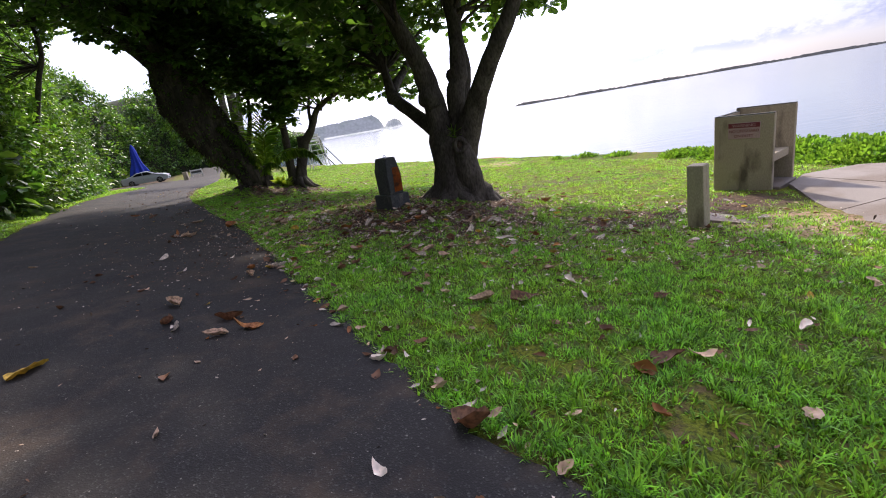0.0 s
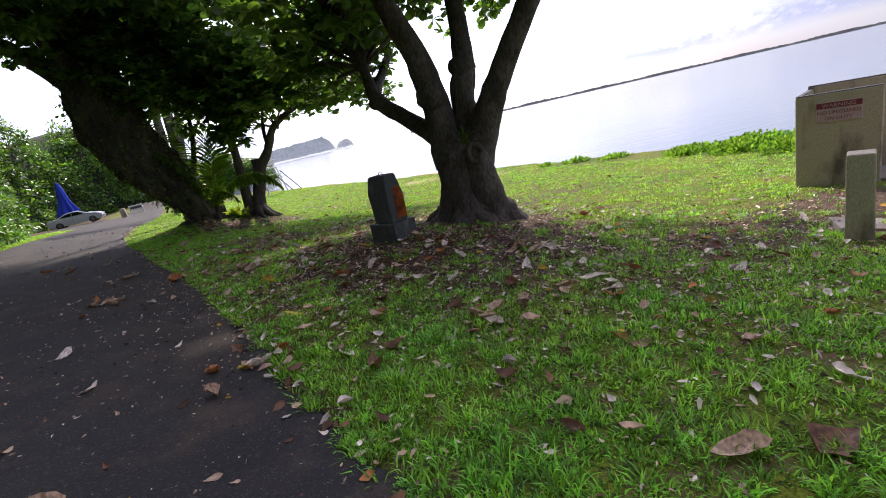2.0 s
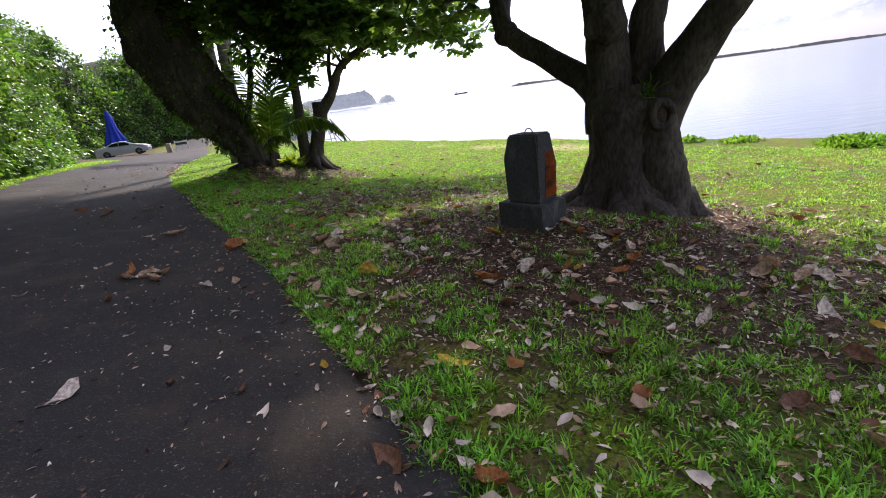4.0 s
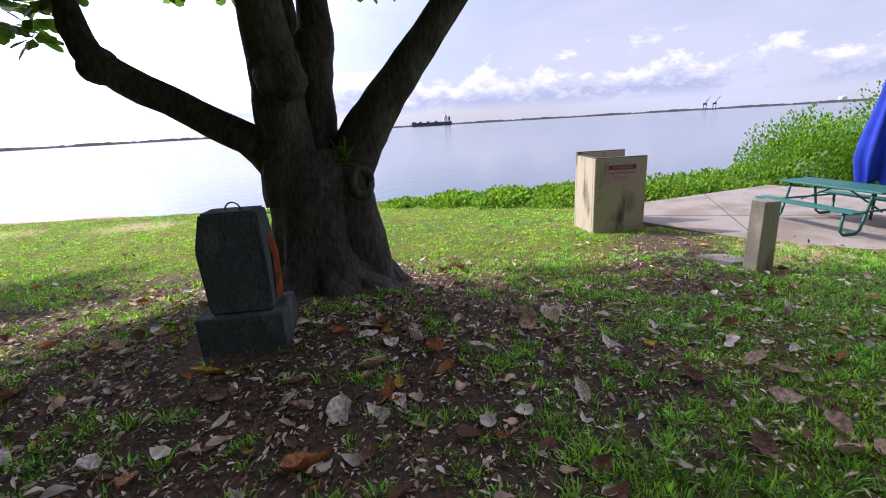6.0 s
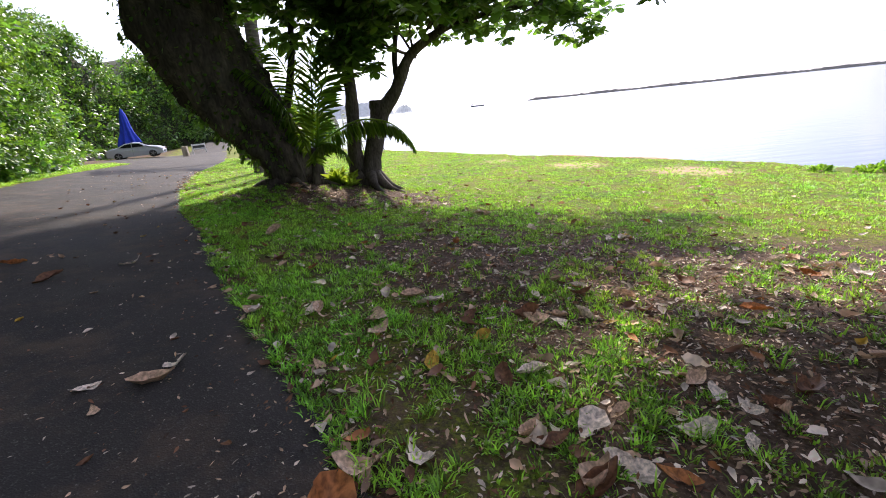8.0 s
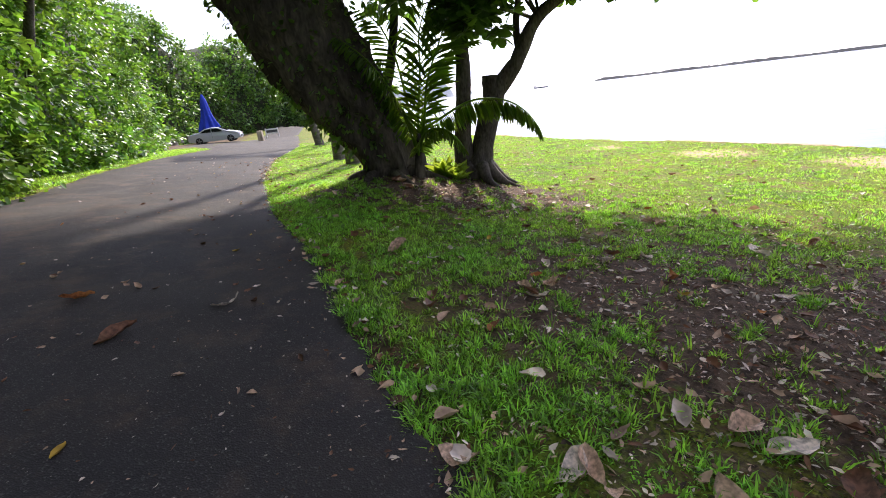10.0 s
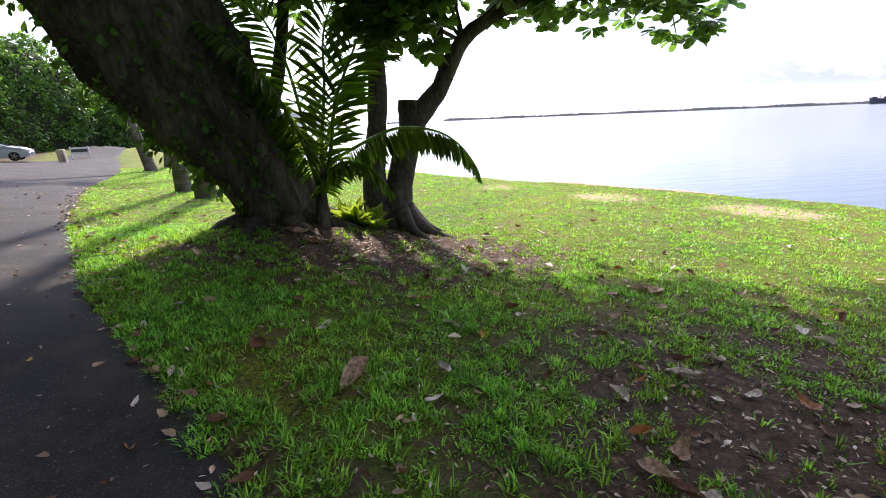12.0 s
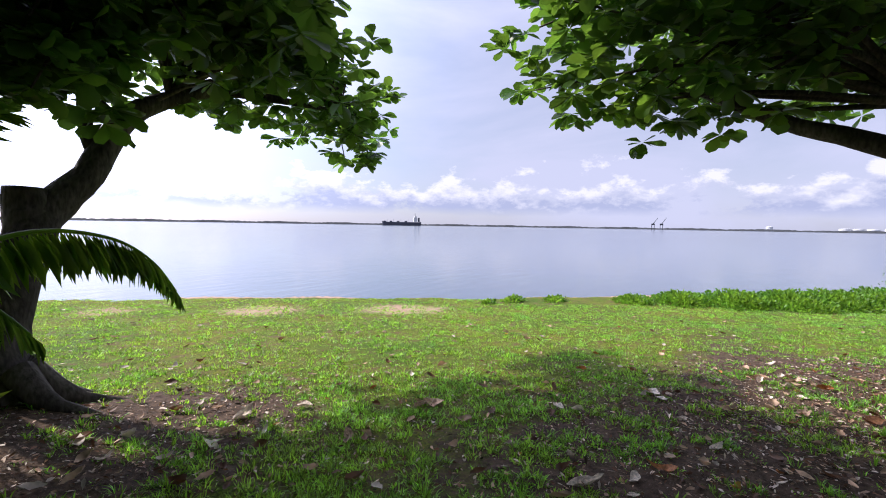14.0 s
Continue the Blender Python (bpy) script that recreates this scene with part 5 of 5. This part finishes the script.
def lifeguard_chair():
    x, y = -11.6, 43.2
    t = thing("lifeguard_chair", "tall white wooden lifeguard chair standing near the shore", "lifeguard chair", pose(x, y, gz(x, y), 0, 0, 25))
    for sx in (-1, 1):
        for sy in (-1, 1):
            part("leg", tube(bmesh.new(), [(sx * 0.85, sy * 0.9, -0.1), (sx * 0.5, sy * 0.45, 2.3)], [0.05, 0.05], 6), WHITE_WOOD, t)
        part("side_rail", tube(bmesh.new(), [(sx * 0.55, -0.5, 2.85), (sx * 0.55, 0.5, 2.85)], [0.045] * 2, 6), WHITE_WOOD, t)
        part("back_post", boxed(sx * 0.52 - 0.04, 0.42, 2.22, sx * 0.52 + 0.04, 0.5, 3.2), WHITE_WOOD, t)
        part("ramp_rail", tube(bmesh.new(), [(sx * 0.35 + 0.4, -0.4, 1.9), (sx * 0.35 + 1.7, -0.9, -0.1)], [0.04] * 2, 6), DARK_STEEL, t)
    part("seat", boxed(-0.58, -0.52, 2.2, 0.58, 0.5, 2.28, 0.01), WHITE_WOOD, t)
    for k in range(3):
        part("back_slat", boxed(-0.56, 0.43, 2.5 + k * 0.25, 0.56, 0.46, 2.66 + k * 0.25), WHITE_WOOD, t)
    for k in range(4):
        z = 0.35 + k * 0.45
        part("rung", tube(bmesh.new(), [(-0.85 + 0.15 * k * 0.6, -0.9 + 0.19 * k * 0.45, z), (0.85 - 0.15 * k * 0.6, -0.9 + 0.19 * k * 0.45, z)], [0.035] * 2, 6), WHITE_WOOD, t)


# ---- the far side of the water ----
def bearing(deg, dist):
    """A place on the sea by its bearing, degrees to the right of +y."""
    return dist * math.sin(radians(deg)), dist * math.cos(radians(deg))


def breakwater():
    rng = np.random.default_rng(2)
    n = 420
    k = np.linspace(0, 1, n)
    ang = np.radians(BW0 + (BW1 - BW0) * k)
    dist = 1150 + 350 * k
    cx, cy = dist * np.sin(ang), dist * np.cos(ang)
    h = 5.0 + 0.9 * np.sin(k * 90) + rng.normal(0, 0.5, n)
    h[0:3] = (0.2, 3.0, 4.5)
    rows = []
    for off, f in ((-14, 0.0), (-5, 0.85), (-3, 1.0), (3, 1.0), (14, 0.0)):
        rows.append(np.column_stack([cx + off * np.sin(ang), cy + off * np.cos(ang), SEA - 0.5 + (h + 0.5) * f]))
    v = np.vstack(rows)
    i = np.arange(n * 5).reshape(5, n)
    f = np.stack([i[:-1, :-1], i[:-1, 1:], i[1:, 1:], i[1:, :-1]], -1).reshape(-1, 4)
    tagged(part("breakwater", fast_mesh("breakwater", v, f), JETTY), "long low dark rock breakwater across the bay", "breakwater")


def cargo_ship(deg, dist, length, turn, label):
    x, y = bearing(deg, dist)
    t = thing("cargo_ship", label, "ship", pose(x, y, SEA, 0, 0, -deg + turn) @ Matrix.Diagonal((1.0, 1.0, 1.95, 1.0)))
    L = length / 2
    bm = bmesh.new()
    lo, hi = [], []
    for a, w, z in ((-1, 0.1, 0.1), (-0.98, 0.14, 0.095), (-0.8, 0.16, 0.09), (0.7, 0.16, 0.09), (0.9, 0.1, 0.1), (1.0, 0.01, 0.115)):
        lo.append((bm.verts.new((a * L * 0.97, -w * L * 0.5, -1)), bm.verts.new((a * L * 0.97, w * L * 0.5, -1))))
        hi.append((bm.verts.new((a * L, -w * L * 0.6, z * L)), bm.verts.new((a * L, w * L * 0.6, z * L))))
    for i in range(5):
        bm.faces.new((lo[i][0], lo[i + 1][0], hi[i + 1][0], hi[i][0]))
        bm.faces.new((lo[i + 1][1], lo[i][1], hi[i][1], hi[i + 1][1]))
        bm.faces.new((hi[i][0], hi[i + 1][0], hi[i + 1][1], hi[i][1]))
    bm.faces.new((lo[0][1], lo[0][0], hi[0][0], hi[0][1]))
    part("hull", bm, SHIP_HULL, t, "dark blue hull")
    part("bridge", boxed(-0.78 * L, -0.12 * L, 0.1 * L, -0.6 * L, 0.12 * L, 0.21 * L), SHIP_WHITE, t, "white bridge block")
    part("wheelhouse", boxed(-0.74 * L, -0.15 * L, 0.212 * L, -0.64 * L, 0.15 * L, 0.25 * L), SHIP_WHITE, t)
    part("funnel", boxed(-0.92 * L, -0.04 * L, 0.1 * L, -0.84 * L, 0.04 * L, 0.21 * L), SHIP_HULL, t)
    part("mast", boxed(-0.69 * L, -0.008 * L, 0.252 * L, -0.675 * L, 0.008 * L, 0.33 * L), SHIP_HULL, t)
    for a in (-0.35, 0.05, 0.42, 0.72):
        part("crane_post", boxed((a - 0.006) * L, -0.01 * L, 0.09 * L, (a + 0.006) * L, 0.01 * L, 0.16 * L), SHIP_WHITE, t)
        part("deck_house", boxed((a + 0.08) * L, -0.07 * L, 0.09 * L, (a + 0.2) * L, 0.07 * L, 0.118 * L), SHIP_HULL, t)


def far_land():
    rng = np.random.default_rng(6)

    def cliff(name, prof, dist, depth, label):
        top = [(bearing(d, dist), h) for d, h in prof]
        rows = []
        for off, f in ((-25, 0.0), (-6, 0.55), (0, 0.95), (depth * 0.3, 1.0), (depth, 0.9)):
            rows.append([(x * (1 + off / dist), y * (1 + off / dist), SEA - 1 + (h + 1) * f + (rng.normal(0, 0.6) if f else 0)) for (x, y), h in top])
        n = len(prof)
        v = np.array([p for r in rows for p in r])
        i = np.arange(n * 5).reshape(5, n)
        f = np.stack([i[:-1, :-1], i[:-1, 1:], i[1:, 1:], i[1:, :-1]], -1).reshape(-1, 4)
        tagged(part(name, fast_mesh(name, v, f), FAR_ROCK_HAZE), label, "cliff", kind="structure")

    k = np.linspace(0, 1, 60)
    h = np.interp(k, [0, 0.04, 0.1, 0.5, 0.85, 0.93, 1.0], [4, 22, 26, 30, 33, 24, 2]) + rng.normal(0, 0.5, 60)
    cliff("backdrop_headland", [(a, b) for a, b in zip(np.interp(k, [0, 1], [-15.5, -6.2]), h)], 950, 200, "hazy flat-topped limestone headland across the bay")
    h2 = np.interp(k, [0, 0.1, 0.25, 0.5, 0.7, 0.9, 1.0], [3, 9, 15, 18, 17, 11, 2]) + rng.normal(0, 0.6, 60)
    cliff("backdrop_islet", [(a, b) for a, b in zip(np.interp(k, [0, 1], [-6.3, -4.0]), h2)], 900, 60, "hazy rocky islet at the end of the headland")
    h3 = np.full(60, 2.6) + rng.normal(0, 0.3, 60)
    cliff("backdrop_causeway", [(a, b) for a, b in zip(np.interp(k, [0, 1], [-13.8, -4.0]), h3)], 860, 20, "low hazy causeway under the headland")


def tanks():
    for n, (deg, r, h) in enumerate(((97.3, 9, 13), (103.2, 14, 9), (104.2, 14, 9), (105.2, 14, 9), (106.4, 14, 9))):
        x, y = bearing(deg, 1700)
        bm = bmesh.new()
        bmesh.ops.create_cone(bm, cap_ends=True, segments=24, radius1=r, radius2=r, depth=h)
        bmesh.ops.create_cone(bm, cap_ends=True, segments=24, radius1=r, radius2=r * 0.2, depth=1.5, matrix=Matrix.Translation((0, 0, h / 2 + 0.75)))
        ob = part("storage_tank", bm, SHIP_WHITE)
        ob.location = (x, y, SEA + h / 2 + 1.5)
        tagged(ob, "distant white storage tank on the far shore", "tank", "tanks on the far shore")
    for deg in (86.0, 86.9):
        x, y = bearing(deg, 1280)
        t = thing("harbour_crane", "distant harbour crane with a raised boom", "crane", pose(x, y, SEA + 3, 0, 0, -deg), "cranes on the breakwater")
        for s in (-3, 3):
            part("leg", boxed(s - 0.7, -0.7, -5, s + 0.7, 0.7, 9), JETTY, t)
        part("cabin", boxed(-4, -3, 9, 4, 3, 13), JETTY, t)
        part("boom", tube(bmesh.new(), [(0, 0, 12), (11, 0, 28)], [0.9, 0.5], 6), JETTY, t)


BW0, BW1 = 10.0, 112.0
stone_marker()
bin_enclosure()
concrete_post(3.83, 6.66, 0.98, 0.25, "square grey-beige concrete bollard beside a cover slab", -50)
small_slab()
pavement()
picnic_table()
closed_umbrella(8.3, 4.75, -0.86, 3.7, 0.38, 0.7, "closed deep blue canvas umbrella beside the picnic table")
parked_car()
closed_umbrella(-37.0, 55.6, gz(-37.0, 55.6), 5.0, 1.05, 0.5, "closed deep blue canvas umbrella behind the parked car")
concrete_post(-30.8, 54.2, 1.0, 0.5, "short stone bollard beside the lane near the car", 10)
notice_board()
lifeguard_chair()
breakwater()
cargo_ship(54.95, 1090, 96, 186, "large dark cargo ship with a white bridge lying off the breakwater")
cargo_ship(3.95, 900, 26, 5, "small dark barge far out on the bay")
far_land()
tanks()


# ---- grass and fallen leaves ----
def blades(name, x, y, h, w, rng, label, tri=False, per=1, spread=0.03):
    """Grass blades at the places given, each place a tuft of several that splay outwards, in one mesh."""
    x, y, h, w = (np.repeat(v, per) for v in (x, y, h, w))
    n = len(x)
    la = rng.uniform(0, 6.28, n)
    off = rng.uniform(0, 1, n) ** 0.7 * spread
    x, y = x + np.cos(la) * off, y + np.sin(la) * off
    la = la + rng.normal(0, 0.5, n)
    a = la + 1.57 + rng.normal(0, 0.5, n)
    h = h * rng.uniform(0.55, 1.3, n)
    lean = (0.25 + 1.1 * off / spread * rng.uniform(0.5, 1.2, n)) * h
    h = h * (1.1 - 0.35 * off / spread)
    z = ground_z(x, y) + 0.018 * speckle(x, y, 1.6) + 0.01 * speckle(x, y, 4.1, 1.0) - 0.006
    c, s = np.cos(a) * w, np.sin(a) * w
    lx, ly = np.cos(la) * lean, np.sin(la) * lean
    low = [np.stack([x - c, y - s, z], 1), np.stack([x + c, y + s, z], 1)]
    tip = [np.stack([x + lx, y + ly, z + h], 1)]
    if tri:
        v, f = np.stack(low + tip, 1), np.array([(0, 1, 2)])
    else:
        mid = [np.stack([x + k * c * 0.9 + lx * 0.35, y + k * s * 0.9 + ly * 0.35, z + h * 0.68], 1) for k in (1, -1)]
        v, f = np.stack(low + mid + tip, 1), np.array([(0, 1, 2), (0, 2, 3), (3, 2, 4)])
    f = f[None] + (np.arange(n) * v.shape[1])[:, None, None]
    tagged(part(name, fast_mesh(name, v.reshape(-1, 3), f.reshape(-1, 3)), GRASS), label, "grass", kind="stuff")


def thin(x, y, rng):
    """Keeps the grass off bare soil, trunks, slabs and the pad, and gathers it into tufts."""
    bare = dirt_at(x, y) - 0.06 + 0.45 * speckle(x, y, 1.3, 3) + 0.6 * speckle(x, y, 3.4, 1) + 0.6 * speckle(x, y, 9.0, 4)
    keep = rng.uniform(0, 1, len(x)) > np.clip((bare - 0.2) * 2.2, 0, 0.97)
    keep &= ((x - 0.3) ** 2 + (y - 11.4) ** 2) > 1.0
    keep &= (((x - 9.2) / 3.6) ** 2 + ((y - 5.2) / 4.3) ** 2 > 1) & (shore_w(x, y) < 18.9)
    return keep


def grass():
    rng = np.random.default_rng(17)
    n = 74000
    y = rng.uniform(-3.0, 23, n)
    x = edge_x(y) + rng.beta(1.0, 1.8, n) * 8.5 - 0.1
    k = thin(x, y, rng)
    x, y = x[k], y[k]
    tuft = 0.85 + 0.35 * speckle(x, y, 2.7, 5) + 0.3 * speckle(x, y, 9.0, 2)
    h = 0.058 * rng.uniform(0.5, 1.45, len(x)) * np.clip(tuft, 0.4, 1.5)
    blades("grass", x, y, h, rng.uniform(0.0035, 0.0065, len(x)), rng, "short bright green tropical lawn grass in tufts", False, 9, 0.045)
    n = 105000
    y = rng.uniform(-6, 46, n)
    x = edge_x(y) + np.where(y > 22, rng.uniform(0.1, 20, n), rng.uniform(3.0, 18, n))
    k = thin(x, y, rng)
    x, y = x[k], y[k]
    h = 0.05 * rng.uniform(0.5, 1.4, len(x)) * np.clip(0.8 + 0.5 * speckle(x, y, 2.1, 5), 0.35, 1.5)
    blades("lawn_grass", x, y, h, rng.uniform(0.007, 0.013, len(x)), rng, "sunlit yellow-green lawn grass towards the shore", True, 7, 0.08)
    n = 8000
    y = rng.uniform(8, 40, n)
    x = edge_x(y) - 6.1 - rng.uniform(0, 2.6, n)
    blades("verge_grass", x, y, 0.065 * rng.uniform(0.4, 1.4, n), rng.uniform(0.008, 0.016, n), rng, "thin green verge grass between lane and hillside", True, 6, 0.1)


def dry_leaf_mesh(seed, slim):
    """A curled dry leaf, 1 long, with a stalk and a midrib fold."""
    rng = np.random.default_rng(seed)
    bm = bmesh.new()
    curl, twist, fold = rng.uniform(0.2, 1.3), rng.uniform(-1.6, 1.6), rng.uniform(0.1, 0.9)
    bend = rng.normal(0, 0.25)
    rows = []
    for i in range(8):
        f = i / 7
        w = slim * 0.5 * math.sin(math.pi * min(1, f ** 1.35)) ** 0.7 + 0.012
        zc = curl * (f - 0.5) ** 2 + 0.02
        row = []
        for k in (-1, -0.5, 0, 0.5, 1):
            ragged = w * (1 + (rng.uniform(-0.25, 0.12) if abs(k) == 1 else 0))
            row.append(bm.verts.new((k * ragged + bend * (f - 0.5) ** 2, f - 0.5, max(0.0, zc + fold * abs(k) * w * 1.6 + twist * k * w * (f - 0.5) + rng.normal(0, 0.03)))))
        rows.append(row)
    for a, b in zip(rows, rows[1:]):
        for k in range(4):
            bm.faces.new((a[k], a[k + 1], b[k + 1], b[k]))
    me = bpy.data.meshes.new("fallen_leaf")
    bm.to_mesh(me)
    bm.free()
    me.polygons.foreach_set("use_smooth", np.ones(len(me.polygons), dtype=bool))
    return me


def scatter_place(rng):
    """A spot where dead leaves gather: under the trees, thinning out over grass and lane."""
    while True:
        k = rng.random()
        if k < 0.44:
            x, y = rng.normal(-0.9, 2.3), rng.normal(9.6, 2.2)
        elif k < 0.68:
            x, y = rng.normal(-3.4, 2.0), rng.normal(13.0, 2.4)
        elif k < 0.8:
            x, y = rng.normal(2.2, 1.8), rng.normal(6.6, 1.4)
        elif k < 0.88:
            x, y = rng.normal(-3.8, 2.8), rng.normal(15.6, 2.0)
        elif k < 0.94:
            x, y = rng.normal(-7.0, 1.5), rng.normal(19.9, 0.9)
        else:
            x, y = rng.uniform(-9, 7), rng.uniform(1.5, 26)
        if y > 1.2 and -8 < x - edge_x(y) < 9 and (x - 0.3) ** 2 + (y - 11.4) ** 2 > 1.3 and abs(x + 1.4) + abs(y - 10.56) > 0.65:
            if x < edge_x(y) and rng.random() < 0.55:
                continue
            return x, y


def fallen_leaves():
    rng = np.random.default_rng(23)
    meshes = []
    for m in DRY_LEAF:
        for k in range(3):
            me = dry_leaf_mesh(len(meshes) + 40, (0.5, 0.6, 0.42)[k])
            me.materials.append(m)
            meshes.append(me)
    words = ("tan", "pale grey", "dark brown", "rusty orange", "yellow")
    # the large leaves that stand out, then the rest by chance
    large = [(-3.45, 3.08, 4), (-3.16, 4.55, 0), (-0.08, 2.01, 2), (1.27, 2.58, 2), (2.17, 6.41, 1), (0.18, 4.02, 0), (0.56, 3.97, 2), (-3.36, 9.33, 4), (-3.35, 8.62, 0), (-0.41, 8.70, 1), (0.33, 7.80, 1), (-2.55, 7.33, 4), (-1.86, 10.24, 4), (-0.62, 7.77, 1), (-2.13, 8.79, 3), (-2.77, 9.85, 1), (-5.31, 10.94, 0), (-5.42, 10.65, 3), (-3.97, 10.54, 0), (-3.10, 10.56, 1), (-10.32, 14.49, 3), (-9.34, 13.86, 2), (-8.87, 14.55, 1), (-7.79, 16.45, 0), (-5.30, 16.22, 1), (-4.73, 15.71, 3), (-5.56, 19.95, 1), (-5.25, 13.3, 0), (-5.05, 13.15, 1), (-4.95, 12.9, 2), (-5.5, 12.75, 0), (-6.05, 12.9, 0)]
    for i in range(300):
        x, y = scatter_place(rng)
        c = int(rng.choice(5, p=[0.34, 0.4, 0.16, 0.07, 0.03]))
        s = 0.09 + 0.17 * rng.random() ** 1.5
        if i < len(large):
            x, y, c = large[i]
            s = rng.uniform(0.22, 0.33)
        elif i % 10 < 4 and i > 40:
            x, y = last[0] + rng.normal(0, 0.22), last[1] + rng.normal(0, 0.22)
            s = rng.uniform(0.16, 0.3)
        last = (x, y)
        ob = new("fallen_leaf", meshes[c * 3 + int(rng.integers(3))])
        lift = 0.02 if x > edge_x(y) else 0.014
        ob.matrix_world = pose(x, y, gz(x, y) + lift, rng.normal(-4, 14), rng.normal(5.7, 14), rng.uniform(0, 360)) @ Matrix.Diagonal((s, s, s * rng.uniform(0.6, 1.2), 1))
        tagged(ob, "curled dry " + words[c] + " leaf fallen " + ("on the grass" if x > edge_x(y) else "on the asphalt"), "leaf", "fallen leaves")
    # small litter
    n = 60000
    xy = np.array([scatter_place(rng) for _ in range(n)])
    z = ground_z(xy[:, 0], xy[:, 1]) + 0.018
    d = rng.normal(0, 1, (n, 3)) * np.array([1, 1, 0.25])
    on = xy[:, 0] < edge_x(xy[:, 1])
    size = np.where(on, rng.uniform(0.012, 0.045, n), rng.uniform(0.012, 0.05, n) * rng.choice([1, 1, 1, 1.8], n))
    me = leaves_mesh("leaf_litter", np.column_stack([xy, z]), d, size, rng, SLIM)
    for m in (DRY_LEAF[0], DRY_LEAF[1], DRY_LEAF[2], SOIL):
        me.materials.append(m)
    me.polygons.foreach_set("material_index", np.repeat(rng.choice(4, n, p=[0.24, 0.22, 0.34, 0.2]), 2).astype(np.int32))
    # the rest of the fallen leaves, past counting, over the whole lawn and lane
    m = 4200
    y2 = rng.uniform(1, 32, m)
    brim = rng.random(m) < 0.2
    x2 = edge_x(y2) + np.where(rng.random(m) < 0.22, -rng.beta(1, 2.4, m) * 5.5, rng.beta(1.1, 1.6, m) * 15)
    x2 = np.where(brim, edge_x(y2) + rng.normal(0, 0.13, m), x2)
    near = rng.random(m) < 0.16
    spots = np.array([scatter_place(rng) for _ in range(m)])
    x2, y2 = np.where(near, spots[:, 0], x2), np.where(near, spots[:, 1], y2)
    brim &= ~near
    ok = (shore_w(x2, y2) < 18.5) & ~((x2 > 5.4) & (y2 < 10)) & ((x2 - 0.3) ** 2 + (y2 - 11.4) ** 2 > 1.4) & ((x2 + 9) ** 2 + (y2 - 21.6) ** 2 > 1)
    ok &= (0.55 * speckle(x2, y2, 0.6, 1) + dirt_at(x2, y2) + rng.uniform(-0.4, 0.6, m) + brim > 0) | near
    x2, y2, brim = x2[ok], y2[ok], brim[ok]
    m = len(x2)
    lawn = x2 > edge_x(y2)
    size = np.where(lawn & ~brim, 0.04 + 0.15 * rng.random(m) ** 2, 0.025 + 0.11 * rng.random(m) ** 2)
    shapes = [dry_leaf_mesh(70 + k, (0.5, 0.6, 0.4)[k % 3]) for k in range(9)]
    verts, faces, mats, base = [], [], [], 0
    kind, tint = rng.integers(0, 9, m), rng.choice(5, m, p=[0.34, 0.26, 0.34, 0.04, 0.02])
    for j, leaf in enumerate(shapes):
        co = np.array([v.co for v in leaf.vertices])
        fa = np.array([p.vertices[:] for p in leaf.polygons])
        bpy.data.meshes.remove(leaf)
        for i in np.nonzero(kind == j)[0]:
            lift = 0.03 if lawn[i] else 0.012
            w = np.array(pose(x2[i], y2[i], gz(x2[i], y2[i]) + lift, rng.normal(-4, 10), rng.normal(5.7, 10), rng.uniform(0, 360)) @ Matrix.Diagonal((size[i], size[i], size[i] * rng.uniform(0.5, 1.1), 1)))
            verts.append(co @ w[:3, :3].T + w[:3, 3])
            faces.append(fa + base)
            mats.append(np.full(len(fa), tint[i]))
            base += len(co)
    big = fast_mesh("scattered_leaf_cover", np.vstack(verts), np.vstack(faces))
    for q in DRY_LEAF:
        big.materials.append(q)
    big.polygons.foreach_set("material_index", np.concatenate(mats).astype(np.int32))
    tagged(part("scattered_leaf_cover", big, None, smooth=True), "scattered dry tan and grey leaves over lawn and lane", "leaf litter", kind="stuff")
    tagged(part("leaf_litter", me, None), "small broken brown leaf litter on the soil and grass", "leaf litter", kind="stuff")


grass()
fallen_leaves()
